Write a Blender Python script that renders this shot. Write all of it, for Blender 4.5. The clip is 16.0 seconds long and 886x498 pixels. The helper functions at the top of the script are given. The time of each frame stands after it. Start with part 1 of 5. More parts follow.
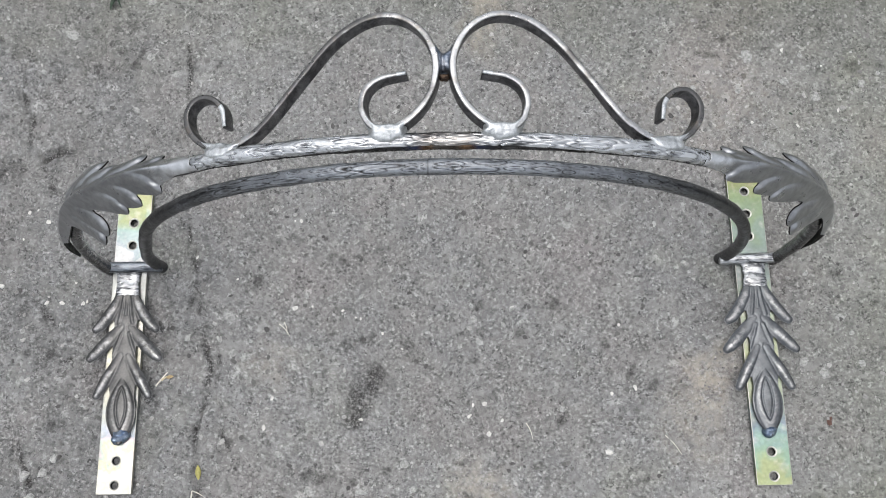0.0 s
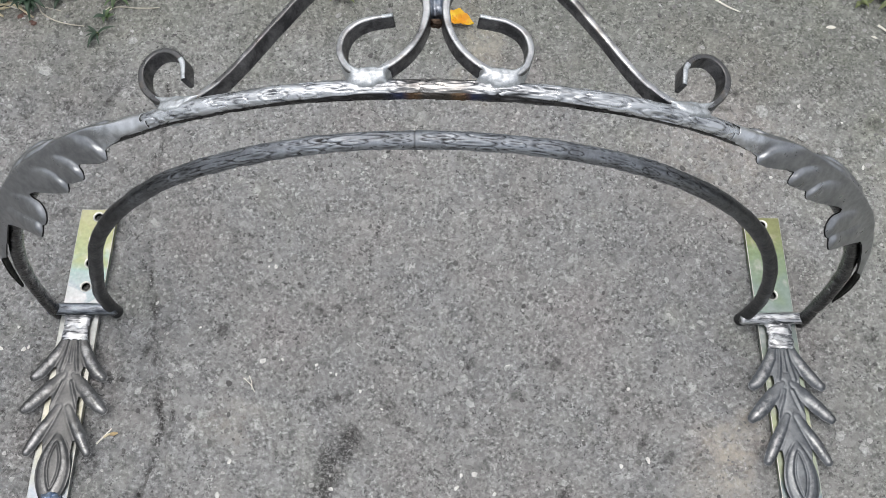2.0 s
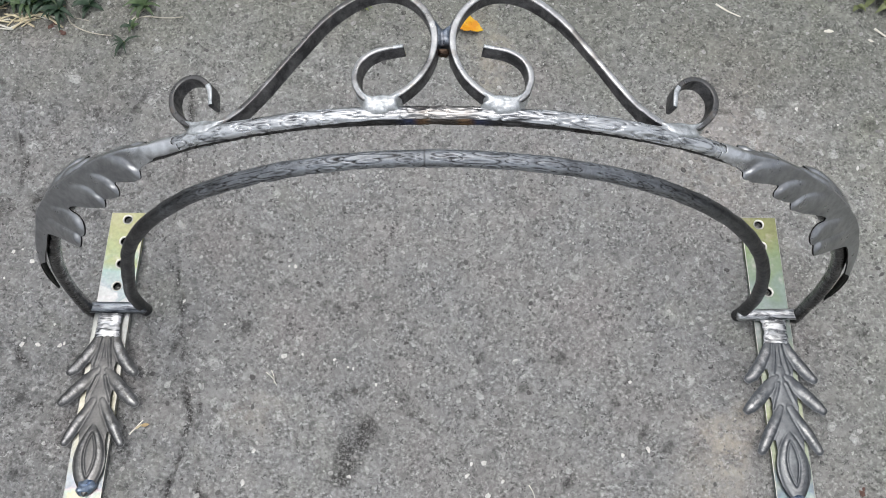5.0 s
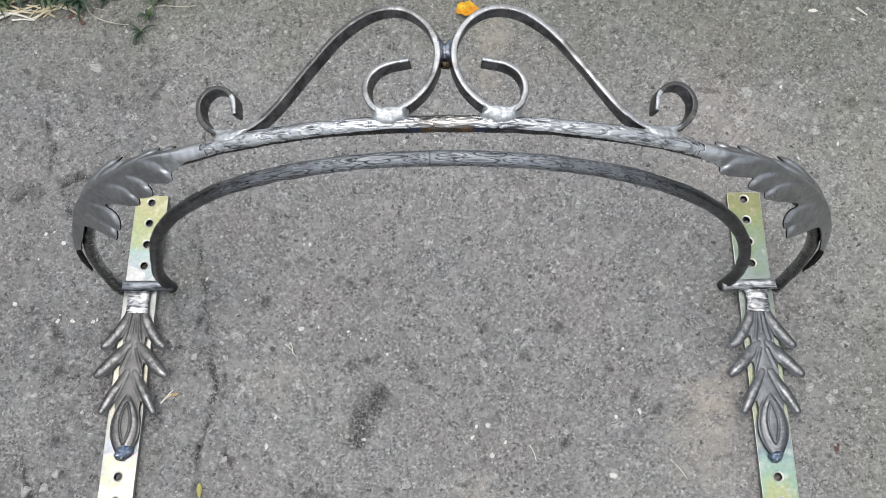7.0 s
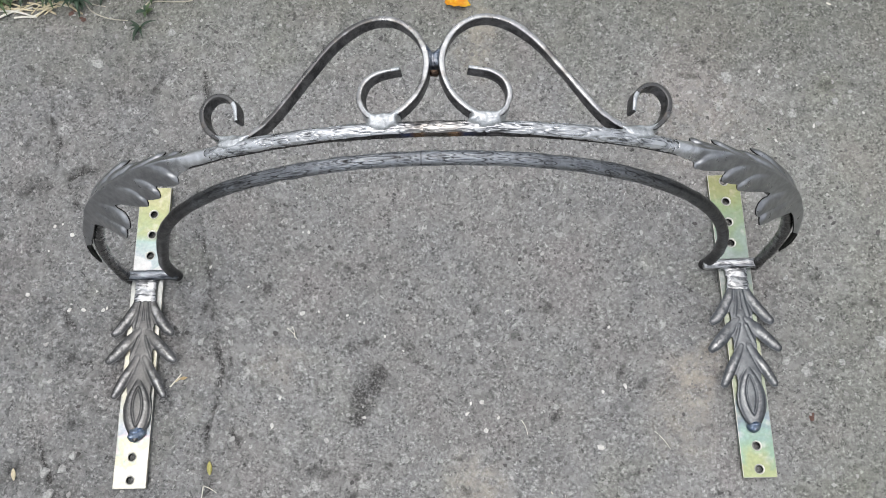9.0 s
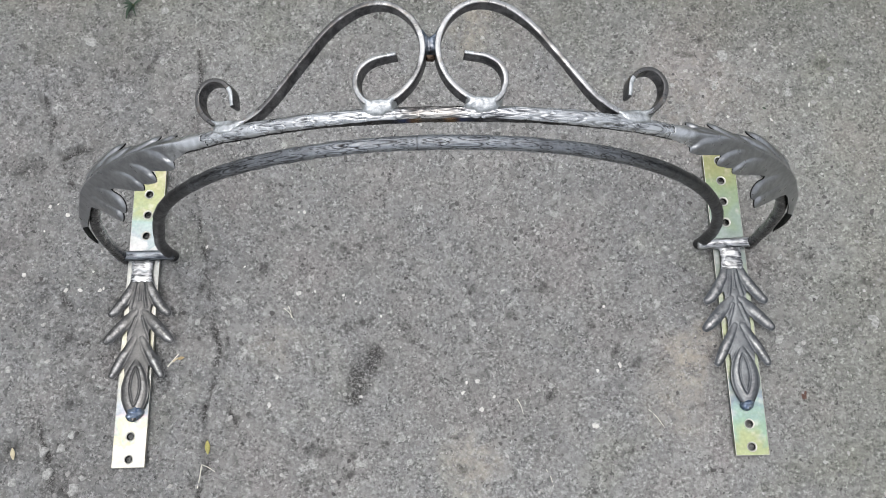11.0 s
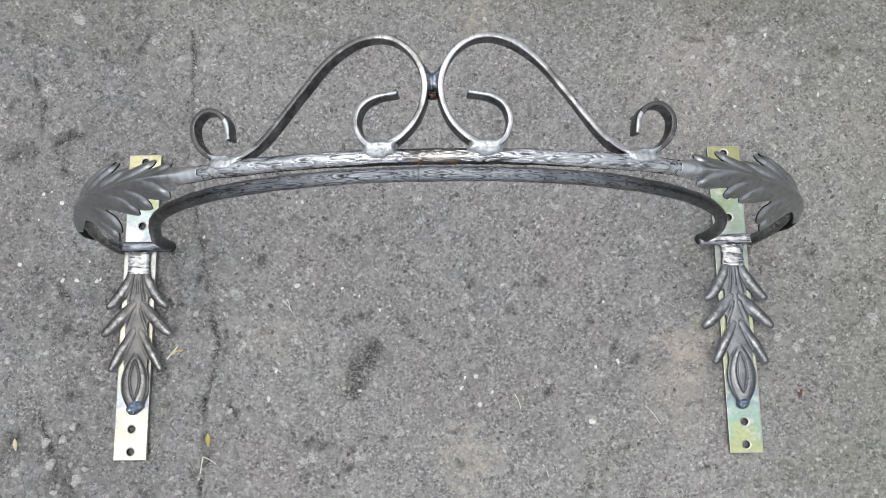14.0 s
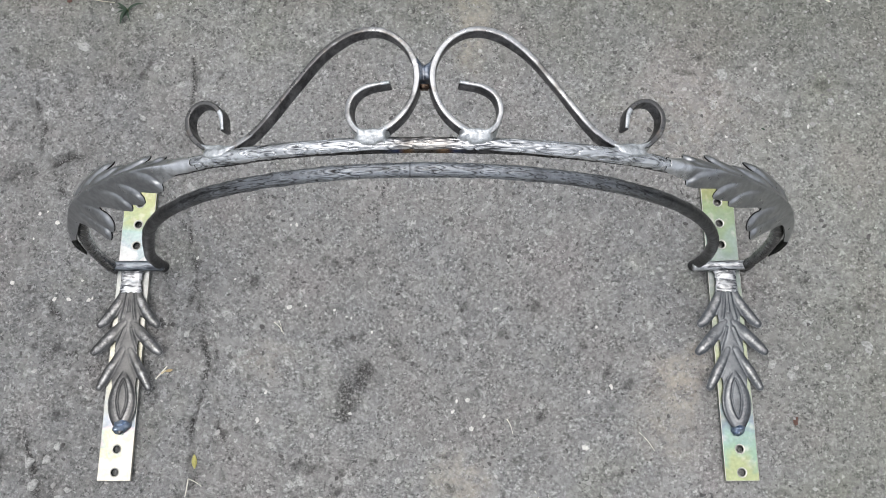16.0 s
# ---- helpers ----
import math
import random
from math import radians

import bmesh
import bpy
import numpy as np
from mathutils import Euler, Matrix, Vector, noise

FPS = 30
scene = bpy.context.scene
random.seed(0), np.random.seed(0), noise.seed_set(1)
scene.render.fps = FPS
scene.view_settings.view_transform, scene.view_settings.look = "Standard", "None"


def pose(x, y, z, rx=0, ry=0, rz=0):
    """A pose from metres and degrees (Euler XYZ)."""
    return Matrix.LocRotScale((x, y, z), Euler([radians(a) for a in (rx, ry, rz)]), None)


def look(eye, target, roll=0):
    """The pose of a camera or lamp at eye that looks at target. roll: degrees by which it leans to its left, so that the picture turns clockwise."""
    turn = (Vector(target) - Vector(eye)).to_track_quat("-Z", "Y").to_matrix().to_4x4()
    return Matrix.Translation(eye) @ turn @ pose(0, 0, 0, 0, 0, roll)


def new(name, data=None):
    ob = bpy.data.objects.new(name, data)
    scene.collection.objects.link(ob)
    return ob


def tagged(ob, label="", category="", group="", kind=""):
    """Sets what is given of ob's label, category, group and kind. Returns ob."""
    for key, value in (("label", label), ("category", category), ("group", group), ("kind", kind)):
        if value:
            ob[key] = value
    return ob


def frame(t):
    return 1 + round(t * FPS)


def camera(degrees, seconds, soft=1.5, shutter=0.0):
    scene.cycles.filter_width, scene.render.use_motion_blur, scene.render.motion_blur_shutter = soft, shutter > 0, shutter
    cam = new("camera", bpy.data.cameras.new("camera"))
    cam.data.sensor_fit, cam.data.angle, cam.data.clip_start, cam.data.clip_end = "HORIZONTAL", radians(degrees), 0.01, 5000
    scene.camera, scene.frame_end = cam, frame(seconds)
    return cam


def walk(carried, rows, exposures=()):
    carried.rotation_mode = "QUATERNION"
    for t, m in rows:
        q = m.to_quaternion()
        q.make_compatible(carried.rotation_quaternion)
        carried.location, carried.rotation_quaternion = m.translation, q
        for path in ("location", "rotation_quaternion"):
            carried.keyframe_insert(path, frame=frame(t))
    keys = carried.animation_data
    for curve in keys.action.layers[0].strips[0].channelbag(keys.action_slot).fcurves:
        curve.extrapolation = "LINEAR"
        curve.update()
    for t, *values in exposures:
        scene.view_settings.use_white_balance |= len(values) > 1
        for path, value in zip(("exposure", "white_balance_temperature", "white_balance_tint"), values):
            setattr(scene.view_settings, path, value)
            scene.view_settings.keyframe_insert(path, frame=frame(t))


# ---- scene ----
cam = camera(48.6, 16.0, soft=0.9)
PATH = [
    (0, (0.009, -0.019, 1.139), (0.0, 0.427, -0.81), -2.0),
    (0.5, (0.0, -0.05, 1.095), (0.025, 0.491, -0.83), 2.7),
    (1, (0.021, -0.087, 1.037), (0.013, 0.596, -0.843), -0.6),
    (1.5, (0.014, -0.12, 0.999), (0.02, 0.659, -0.843), 1.4),
    (2, (0.015, -0.121, 0.985), (0.015, 0.668, -0.853), 0.7),
    (2.5, (0.02, -0.123, 0.989), (0.006, 0.666, -0.849), -0.2),
    (3, (0.027, -0.121, 0.994), (-0.005, 0.661, -0.847), -1.6),
    (3.5, (0.023, -0.119, 1.001), (0.0, 0.651, -0.844), -1.1),
    (4, (0.018, -0.124, 1.011), (-0.002, 0.645, -0.835), -0.8),
    (6.3, (0.026, -0.102, 1.106), (-0.026, 0.551, -0.784), -4.1),
    (6.5, (0.022, -0.099, 1.115), (-0.021, 0.539, -0.781), -4.0),
    (7, (0.022, -0.113, 1.13), (-0.02, 0.532, -0.763), -3.8),
    (7.5, (0.027, -0.116, 1.154), (-0.022, 0.513, -0.744), -4.8),
    (8, (0.025, -0.118, 1.171), (-0.011, 0.498, -0.732), -4.1),
    (8.5, (0.026, -0.116, 1.181), (-0.012, 0.486, -0.726), -4.5),
    (9, (0.027, -0.104, 1.189), (-0.008, 0.47, -0.726), -4.6),
    (9.5, (0.025, -0.102, 1.189), (-0.002, 0.465, -0.728), -4.1),
    (11.8, (0.026, -0.064, 1.207), (0.002, 0.401, -0.738), -3.8),
    (12, (0.015, -0.05, 1.211), (0.013, 0.399, -0.738), -1.0),
    (12.5, (-0.01, 0.006, 1.224), (0.027, 0.358, -0.745), 4.6),
    (13, (-0.004, 0.032, 1.227), (0.017, 0.329, -0.751), 1.8),
    (13.5, (0.02, 0.027, 1.212), (0.005, 0.336, -0.764), -3.5),
    (14, (0.023, 0.028, 1.21), (0.003, 0.336, -0.766), -4.5),
    (14.5, (0.027, 0.02, 1.2), (0.002, 0.344, -0.773), -5.2),
    (15, (0.027, -0.003, 1.192), (0.007, 0.371, -0.773), -3.3),
    (15.5, (0.029, -0.03, 1.193), (0.009, 0.404, -0.759), -2.7),
    (16, (0.031, -0.052, 1.195), (0.012, 0.433, -0.745), -2.3),
]
walk(cam, [(t, look(eye, target, roll)) for t, eye, target, roll in PATH])


# ---- world and light: bright overcast ----
world = bpy.data.worlds.new("overcast")
scene.world = world
world.use_nodes = True
wn, wl = world.node_tree.nodes, world.node_tree.links
sky = wn.new("ShaderNodeTexSky")
sky.sky_type, sky.sun_disc = "NISHITA", False
sky.sun_elevation, sky.sun_rotation = radians(86), radians(-70)
sky.air_density, sky.dust_density, sky.ozone_density = 1.0, 4.0, 1.0
grey = wn.new("ShaderNodeHueSaturation")
grey.inputs["Saturation"].default_value = 0.26
wl.new(sky.outputs[0], grey.inputs["Color"])
wl.new(grey.outputs[0], wn["Background"].inputs[0])
wn["Background"].inputs[1].default_value = 0.195
sun_data = bpy.data.lights.new("sun", "SUN")
sun_data.energy, sun_data.angle, sun_data.color = 0.5, radians(70), (1.0, 0.985, 0.96)
sun = new("sun", sun_data)
sun.matrix_world = look((-0.7, 0.5, 3.2), (0, 0, 0))
scene.view_settings.exposure = 0.0


# ---- materials ----
class Mat:
    """A small builder of node materials."""

    def __init__(self, name, rough=0.6, metal=0.0):
        self.m = bpy.data.materials.new(name)
        self.m.use_nodes = True
        self.t = self.m.node_tree
        self.b = self.t.nodes["Principled BSDF"]
        self.b.inputs["Roughness"].default_value = rough
        self.b.inputs["Metallic"].default_value = metal
        self.co = self.node("ShaderNodeTexCoord").outputs["Object"]

    def node(self, kind, **keys):
        n = self.t.nodes.new(kind)
        for k, v in keys.items():
            n.inputs[k.replace("_", " ")].default_value = v
        return n

    def link(self, a, b):
        self.t.links.new(a, b)

    def noise(self, scale, detail=4.0, rough=0.6, at=None, distort=0.0):
        n = self.node("ShaderNodeTexNoise", Scale=scale, Detail=detail, Roughness=rough, Distortion=distort)
        self.link(at or self.co, n.inputs["Vector"])
        return n.outputs["Fac"]

    def cells(self, scale, at=None, feature="F1"):
        n = self.node("ShaderNodeTexVoronoi", Scale=scale)
        n.feature = feature
        self.link(at or self.co, n.inputs["Vector"])
        return n

    def ramp(self, fac, *stops, hard=False):
        n = self.node("ShaderNodeValToRGB")
        r = n.color_ramp
        if hard:
            r.interpolation = "CONSTANT"
        while len(r.elements) < len(stops):
            r.elements.new(0.5)
        for e, (p, c) in zip(r.elements, stops):
            e.position = p
            e.color = (*c, 1) if isinstance(c, tuple) else (c, c, c, 1)
        self.link(fac, n.inputs[0])
        return n.outputs[0]

    def mix(self, a, b, fac, mode="MIX"):
        n = self.t.nodes.new("ShaderNodeMix")
        n.data_type, n.blend_type = "RGBA", mode
        for v, i in ((fac, 0), (a, 6), (b, 7)):
            if isinstance(v, (int, float)):
                n.inputs[i].default_value = v if i == 0 else (v, v, v, 1)
            elif isinstance(v, tuple):
                n.inputs[i].default_value = (*v, 1)
            else:
                self.link(v, n.inputs[i])
        return n.outputs[2]

    def math(self, op, a, b=0.0):
        n = self.t.nodes.new("ShaderNodeMath")
        n.operation = op
        for i, v in enumerate((a, b)):
            if isinstance(v, (int, float)):
                n.inputs[i].default_value = v
            else:
                self.link(v, n.inputs[i])
        return n.outputs[0]

    def moved(self, amount, scale):
        """Object coordinates pushed about by noise."""
        n = self.node("ShaderNodeTexNoise", Scale=scale, Detail=2.0)
        self.link(self.co, n.inputs["Vector"])
        v = self.t.nodes.new("ShaderNodeVectorMath")
        v.operation = "MULTIPLY_ADD"
        self.link(n.outputs["Color"], v.inputs[0])
        v.inputs[1].default_value = (amount,) * 3
        self.link(self.co, v.inputs[2])
        return v.outputs[0]

    def colour(self, c):
        if isinstance(c, tuple):
            self.b.inputs["Base Color"].default_value = (*c, 1)
        else:
            self.link(c, self.b.inputs["Base Color"])
        return self

    def rough(self, r):
        self.link(r, self.b.inputs["Roughness"])
        return self

    def bump(self, height, strength=0.3, depth=0.001):
        n = self.node("ShaderNodeBump", Strength=strength, Distance=depth)
        self.link(height, n.inputs["Height"])
        self.link(n.outputs[0], self.b.inputs["Normal"])
        return self

    def attribute(self, name):
        n = self.t.nodes.new("ShaderNodeAttribute")
        n.attribute_name = name
        return n.outputs["Fac"]

    def island(self):
        return self.t.nodes.new("ShaderNodeNewGeometry").outputs["Random Per Island"]


def flecks(m, scale, chance, size, push, wave):
    """A mask of scattered uneven spots."""
    n = m.cells(scale, m.moved(push, wave))
    split = m.t.nodes.new("ShaderNodeSeparateColor")
    m.link(n.outputs["Color"], split.inputs[0])
    near = m.math("LESS_THAN", n.outputs["Distance"], m.math("MULTIPLY", split.outputs[1], size))
    return m.math("MULTIPLY", near, m.math("LESS_THAN", split.outputs[0], chance)), split.outputs[2]


def make_paving():
    m = Mat("worn_concrete", 0.93)
    coarse = m.cells(150, m.moved(0.012, 150))
    fine = m.cells(260, m.moved(0.009, 240))
    a = m.ramp(coarse.outputs["Color"], (0.0, 0.07), (0.14, 0.15), (0.35, 0.21), (0.66, 0.26), (0.84, 0.36), (0.95, 0.55))
    b = m.ramp(fine.outputs["Color"], (0.0, 0.06), (0.2, 0.13), (0.45, 0.21), (0.74, 0.31), (0.92, 0.54))
    c = m.mix(a, b, m.ramp(m.noise(95), (0.40, 0.2), (0.60, 0.9)))
    grit = m.ramp(m.noise(270, 3, 0.55, distort=0.2), (0.30, 0.065), (0.42, 0.16), (0.51, 0.228), (0.61, 0.33), (0.72, 0.56))
    c = m.mix(c, grit, m.ramp(m.noise(50, 3), (0.40, 0.12), (0.58, 0.95)))
    smooth = m.ramp(m.noise(34, 5, 0.65), (0.40, 0.0), (0.64, 0.42))
    c = m.mix(c, (0.215, 0.215, 0.21), smooth)
    for scale, chance, size, tone in ((170, 0.14, 0.42, 0.42), (80, 0.10, 0.34, 0.40), (46, 0.07, 0.27, 0.33)):
        mask, rand = flecks(m, scale, chance, size, 0.014, 220)
        c = m.mix(c, m.ramp(rand, (0.0, tone * 0.75), (1.0, tone * 1.35)), m.math("MULTIPLY", mask, 0.6))
    for scale, chance, size in ((160, 0.16, 0.42), (75, 0.10, 0.28), (230, 0.16, 0.5)):
        mask, rand = flecks(m, scale, chance, size, 0.016, 240)
        c = m.mix(c, m.ramp(rand, (0.0, 0.03), (1.0, 0.11)), m.math("MULTIPLY", mask, 0.72))
    big = m.ramp(m.noise(4.5, 6, 0.62), (0.3, 0.9), (0.7, 1.1))
    c = m.mix(c, big, 1.0, "MULTIPLY")
    mid = m.ramp(m.noise(34, 6, 0.75), (0.3, 0.79), (0.7, 1.19))
    c = m.mix(c, mid, 1.0, "MULTIPLY")
    c = m.mix(c, m.ramp(m.noise(7, 4, 0.6), (0.34, (1.12, 1.075, 1.055)), (0.46, (1.08, 1.075, 1.045)), (0.56, (1.07, 1.075, 1.065)), (0.68, (1.07, 1.08, 1.01))), 1.0, "MULTIPLY")
    c = m.mix(c, (0.86, 0.865, 0.87), m.math("MULTIPLY", m.attribute("old"), 1.0), "MULTIPLY")
    for scale, chance, size, tone in ((105, 0.30, 0.46, 0.05), (150, 0.24, 0.46, 0.40)):
        mask, rand = flecks(m, scale, chance, size, 0.016, 170)
        c = m.mix(c, tone, m.math("MULTIPLY", m.math("MULTIPLY", mask, m.attribute("old")), 0.5))
    c = m.mix(c, (0.47, 0.42, 0.35), m.math("MULTIPLY", m.attribute("tan"), m.ramp(m.noise(70, 5, 0.7), (0.38, 0.05), (0.64, 0.8))))
    # dirt and shade of the cracks and pits, both painted as dark grains
    c = m.mix(c, (0.035, 0.033, 0.032), m.math("MULTIPLY", m.attribute("cavity_dark"), m.ramp(m.noise(300, 6, 0.85), (0.45, 0.0), (0.52, 1.0))))
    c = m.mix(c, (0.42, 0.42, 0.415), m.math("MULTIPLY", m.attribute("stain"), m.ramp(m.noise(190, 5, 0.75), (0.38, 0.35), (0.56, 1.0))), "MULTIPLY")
    c = m.mix(c, (0.52, 0.52, 0.51), m.math("MULTIPLY", m.attribute("scuff"), m.ramp(m.noise(260, 4, 0.7), (0.47, 0.0), (0.57, 0.85))))
    c = m.mix(c, (0.915, 0.93, 0.85), m.attribute("verge"), "MULTIPLY")
    m.colour(c)
    h = m.math("ADD", m.math("MULTIPLY", fine.outputs["Distance"], -0.6), m.noise(170, 3, 0.6))
    m.bump(h, 0.85, 0.0022)
    return m.m


def make_gravel():
    m = Mat("aggregate", 0.85)
    c = m.ramp(m.island(), (0.0, 0.08), (0.14, 0.15), (0.36, 0.2), (0.66, 0.26), (0.9, 0.36), (0.985, 0.48))
    c = m.mix(c, (1.0, 0.98, 0.95), 1.0, "MULTIPLY")
    c = m.mix(c, m.ramp(m.noise(500), (0.3, 0.75), (0.7, 1.2)), 1.0, "MULTIPLY")
    return m.colour(c).bump(m.noise(700), 0.4, 0.0006).m


def make_plain(name, colour, rough=0.7, spread=0.25, scale=120):
    m = Mat(name, rough)
    c = m.mix(colour, m.ramp(m.noise(scale), (0.3, 1 - spread), (0.7, 1 + spread)), 1.0, "MULTIPLY")
    return m.colour(c).bump(m.noise(scale * 4), 0.3, 0.0005).m


def make_steel(name, dark, light, rough, scale=60, worn=(0.42, 0.62), metal=1.0, bump=0.25):
    m = Mat(name, rough, metal)
    n = m.noise(scale, 6, 0.65, distort=0.4)
    c = m.mix(dark, light, m.ramp(n, (worn[0], 0.0), (worn[1], 1.0)))
    c = m.mix(c, m.ramp(m.noise(scale * 9, 4), (0.3, 0.82), (0.7, 1.12)), 1.0, "MULTIPLY")
    m.colour(c)
    m.rough(m.ramp(m.noise(scale * 2.3, 5), (0.3, max(rough - 0.1, 0.05)), (0.7, rough + 0.14)))
    return m.bump(m.noise(scale * 7, 5, 0.7), bump, 0.0006).m


def make_zinc(name, bands, rough=0.34):
    """Yellow-passivated zinc: rainbow tints that drift along the strip, scuffs and dull spots."""
    m = Mat(name, rough, 0.92)
    x = m.t.nodes.new("ShaderNodeSeparateXYZ")
    m.link(m.co, x.inputs[0])
    along = m.math("ADD", m.math("MULTIPLY", x.outputs[1], 2.4), m.math("MULTIPLY", m.math("SUBTRACT", m.noise(24, 3, 0.5, distort=1.4), 0.26), 0.26))
    c = m.ramp(along, *bands)
    c = m.mix(c, (0.80, 0.66, 0.70), m.ramp(m.noise(60, 3), (0.55, 0.0), (0.72, 0.22)))
    c = m.mix(c, m.ramp(m.noise(230, 5), (0.3, 0.84), (0.7, 1.08)), 1.0, "MULTIPLY")
    m.colour(c)
    m.rough(m.ramp(m.noise(70, 4), (0.3, rough - 0.06), (0.7, rough + 0.12)))
    return m.bump(m.noise(420, 4), 0.12, 0.0004).m


PAVING, GRAVEL = make_paving(), make_gravel()
PALE = make_plain("pale_stone", (0.66, 0.65, 0.62), 0.75, 0.2, 300)
SHADED_SCALE = make_steel("shaded_mill_scale", (0.09, 0.09, 0.095), (0.27, 0.27, 0.28), 0.42, 90, (0.40, 0.70))


def make_worn_lit():
    """Scroll edge: sky light in its colour, worn bright near the welds, scale and brown elsewhere."""
    m = Mat("worn_lit_edge_steel", 0.32, 1.0)
    x = m.t.nodes.new("ShaderNodeSeparateXYZ")
    m.link(m.co, x.inputs[0])
    far = m.math("ABSOLUTE", m.math("SUBTRACT", x.outputs[0], 0.0088))
    heart = m.ramp(m.math("MULTIPLY", far, 4.0), (0.20, 0.17), (0.32, 0.0))
    near = m.ramp(m.math("MULTIPLY", x.outputs[1], 2.0), (0.468, 0.24), (0.498, 0.0))
    right = m.math("GREATER_THAN", x.outputs[0], 0.0088)
    curl = m.math("SUBTRACT", m.ramp(far, (0.166, 0.0), (0.178, 0.30)), m.math("MULTIPLY", right, 0.15))
    lump = m.math("SUBTRACT", m.math("ADD", m.math("ADD", m.math("SUBTRACT", m.noise(40, 4, 0.6), 0.09), heart), near), curl)
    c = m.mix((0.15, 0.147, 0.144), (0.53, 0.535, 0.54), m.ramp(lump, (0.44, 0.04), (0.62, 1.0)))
    c = m.mix(c, (0.30, 0.25, 0.2), m.ramp(m.noise(70, 4), (0.55, 0.0), (0.68, 0.5)))
    m.colour(m.mix(c, m.ramp(m.noise(380, 4), (0.3, 0.86), (0.7, 1.1)), 1.0, "MULTIPLY"))
    m.rough(m.ramp(m.noise(120, 5), (0.3, 0.22), (0.7, 0.46)))
    return m.bump(m.noise(300, 5, 0.7), 0.3, 0.0006).m


WORN_LIT_STEEL = make_worn_lit()
# near-black steel that carries painted shade, and the scale inside the leaves
SHADE_BLACK = make_steel("shade_black_scale", (0.02, 0.02, 0.021), (0.06, 0.058, 0.056), 0.6, 90, (0.40, 0.70))


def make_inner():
    """Hammered dark-scale bar: grey sky light painted on its crown, shade on the legs and in the grooves."""
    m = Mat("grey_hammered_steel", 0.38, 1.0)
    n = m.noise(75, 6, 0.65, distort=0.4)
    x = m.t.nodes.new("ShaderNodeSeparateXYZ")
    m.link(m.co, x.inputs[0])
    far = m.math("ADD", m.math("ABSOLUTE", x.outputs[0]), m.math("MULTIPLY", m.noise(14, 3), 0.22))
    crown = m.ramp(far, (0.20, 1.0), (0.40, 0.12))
    lit_ridge = m.math("MULTIPLY", m.math("MULTIPLY", m.attribute("ridge_tone"), crown), m.ramp(n, (0.3, 0.45), (0.6, 1.0)))
    c = m.mix((0.052, 0.051, 0.051), (0.50, 0.53, 0.57), lit_ridge)
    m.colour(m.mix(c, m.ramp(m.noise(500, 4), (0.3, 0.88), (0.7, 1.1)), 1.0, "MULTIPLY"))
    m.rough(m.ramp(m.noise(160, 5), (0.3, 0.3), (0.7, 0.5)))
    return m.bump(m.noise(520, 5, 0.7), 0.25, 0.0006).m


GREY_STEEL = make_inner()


def make_crown():
    """Embossed bar: ground bright on the crown, scale and a painted dark reflection below, dark scale on the legs, heat
    tints between the middle welds.
    """
    m = Mat("ground_bright_steel", 0.28, 1.0)
    stretch = m.node("ShaderNodeMapping")
    stretch.inputs["Scale"].default_value = (0.2, 1.1, 1.0)
    m.link(m.co, stretch.inputs["Vector"])
    streak = m.noise(150, 7, 0.62, stretch.outputs[0], 0.9)
    # the grooves' shade is painted in here too
    n = m.math("MULTIPLY", streak, m.math("ADD", m.math("MULTIPLY", m.attribute("ridge_tone"), 0.36), 0.69))
    c = m.mix((0.15, 0.155, 0.165), (0.69, 0.71, 0.73), m.ramp(n, (0.33, 0.0), (0.42, 0.55), (0.54, 1.0)))
    x = m.t.nodes.new("ShaderNodeSeparateXYZ")
    m.link(m.co, x.inputs[0])
    far = m.math("ABSOLUTE", m.math("SUBTRACT", x.outputs[0], 0.010))
    drift = m.math("ADD", far, m.math("MULTIPLY", m.noise(80, 3), 0.008))
    dull = m.ramp(m.math("MULTIPLY", drift, 10.0), (0.20, 0.85), (0.36, 0.0))
    c = m.mix(c, m.mix((0.15, 0.135, 0.125), (0.50, 0.475, 0.445), m.ramp(streak, (0.44, 0.0), (0.62, 1.0))), dull)
    ground = m.math("ADD", m.attribute("ground"), m.math("MULTIPLY", m.math("SUBTRACT", streak, 0.5), 0.6))
    # scale and the reflection of the paving share this dark colour
    dark_side = m.mix((0.045, 0.044, 0.044), (0.105, 0.104, 0.105), m.ramp(m.noise(70, 6, 0.65, distort=0.4), (0.42, 0.0), (0.72, 1.0)))
    tint = m.ramp(m.math("MULTIPLY", drift, 10.0), (0.12, (0.10, 0.085, 0.07)), (0.17, (0.26, 0.16, 0.085)), (0.22, (0.20, 0.12, 0.07)), (0.27, (0.045, 0.06, 0.15)), (0.33, (0.05, 0.06, 0.10)), (0.40, (0.045, 0.046, 0.05)))
    dark_side = m.mix(dark_side, tint, m.ramp(m.math("MULTIPLY", far, 10.0), (0.36, 0.6), (0.46, 0.0)))
    m.colour(m.mix(dark_side, c, m.ramp(ground, (0.36, 0.0), (0.60, 1.0))))
    m.rough(m.ramp(m.noise(130, 5), (0.3, 0.2), (0.7, 0.42)))
    return m.bump(n, 0.7, 0.0012).m


BRIGHT_STEEL = make_crown()


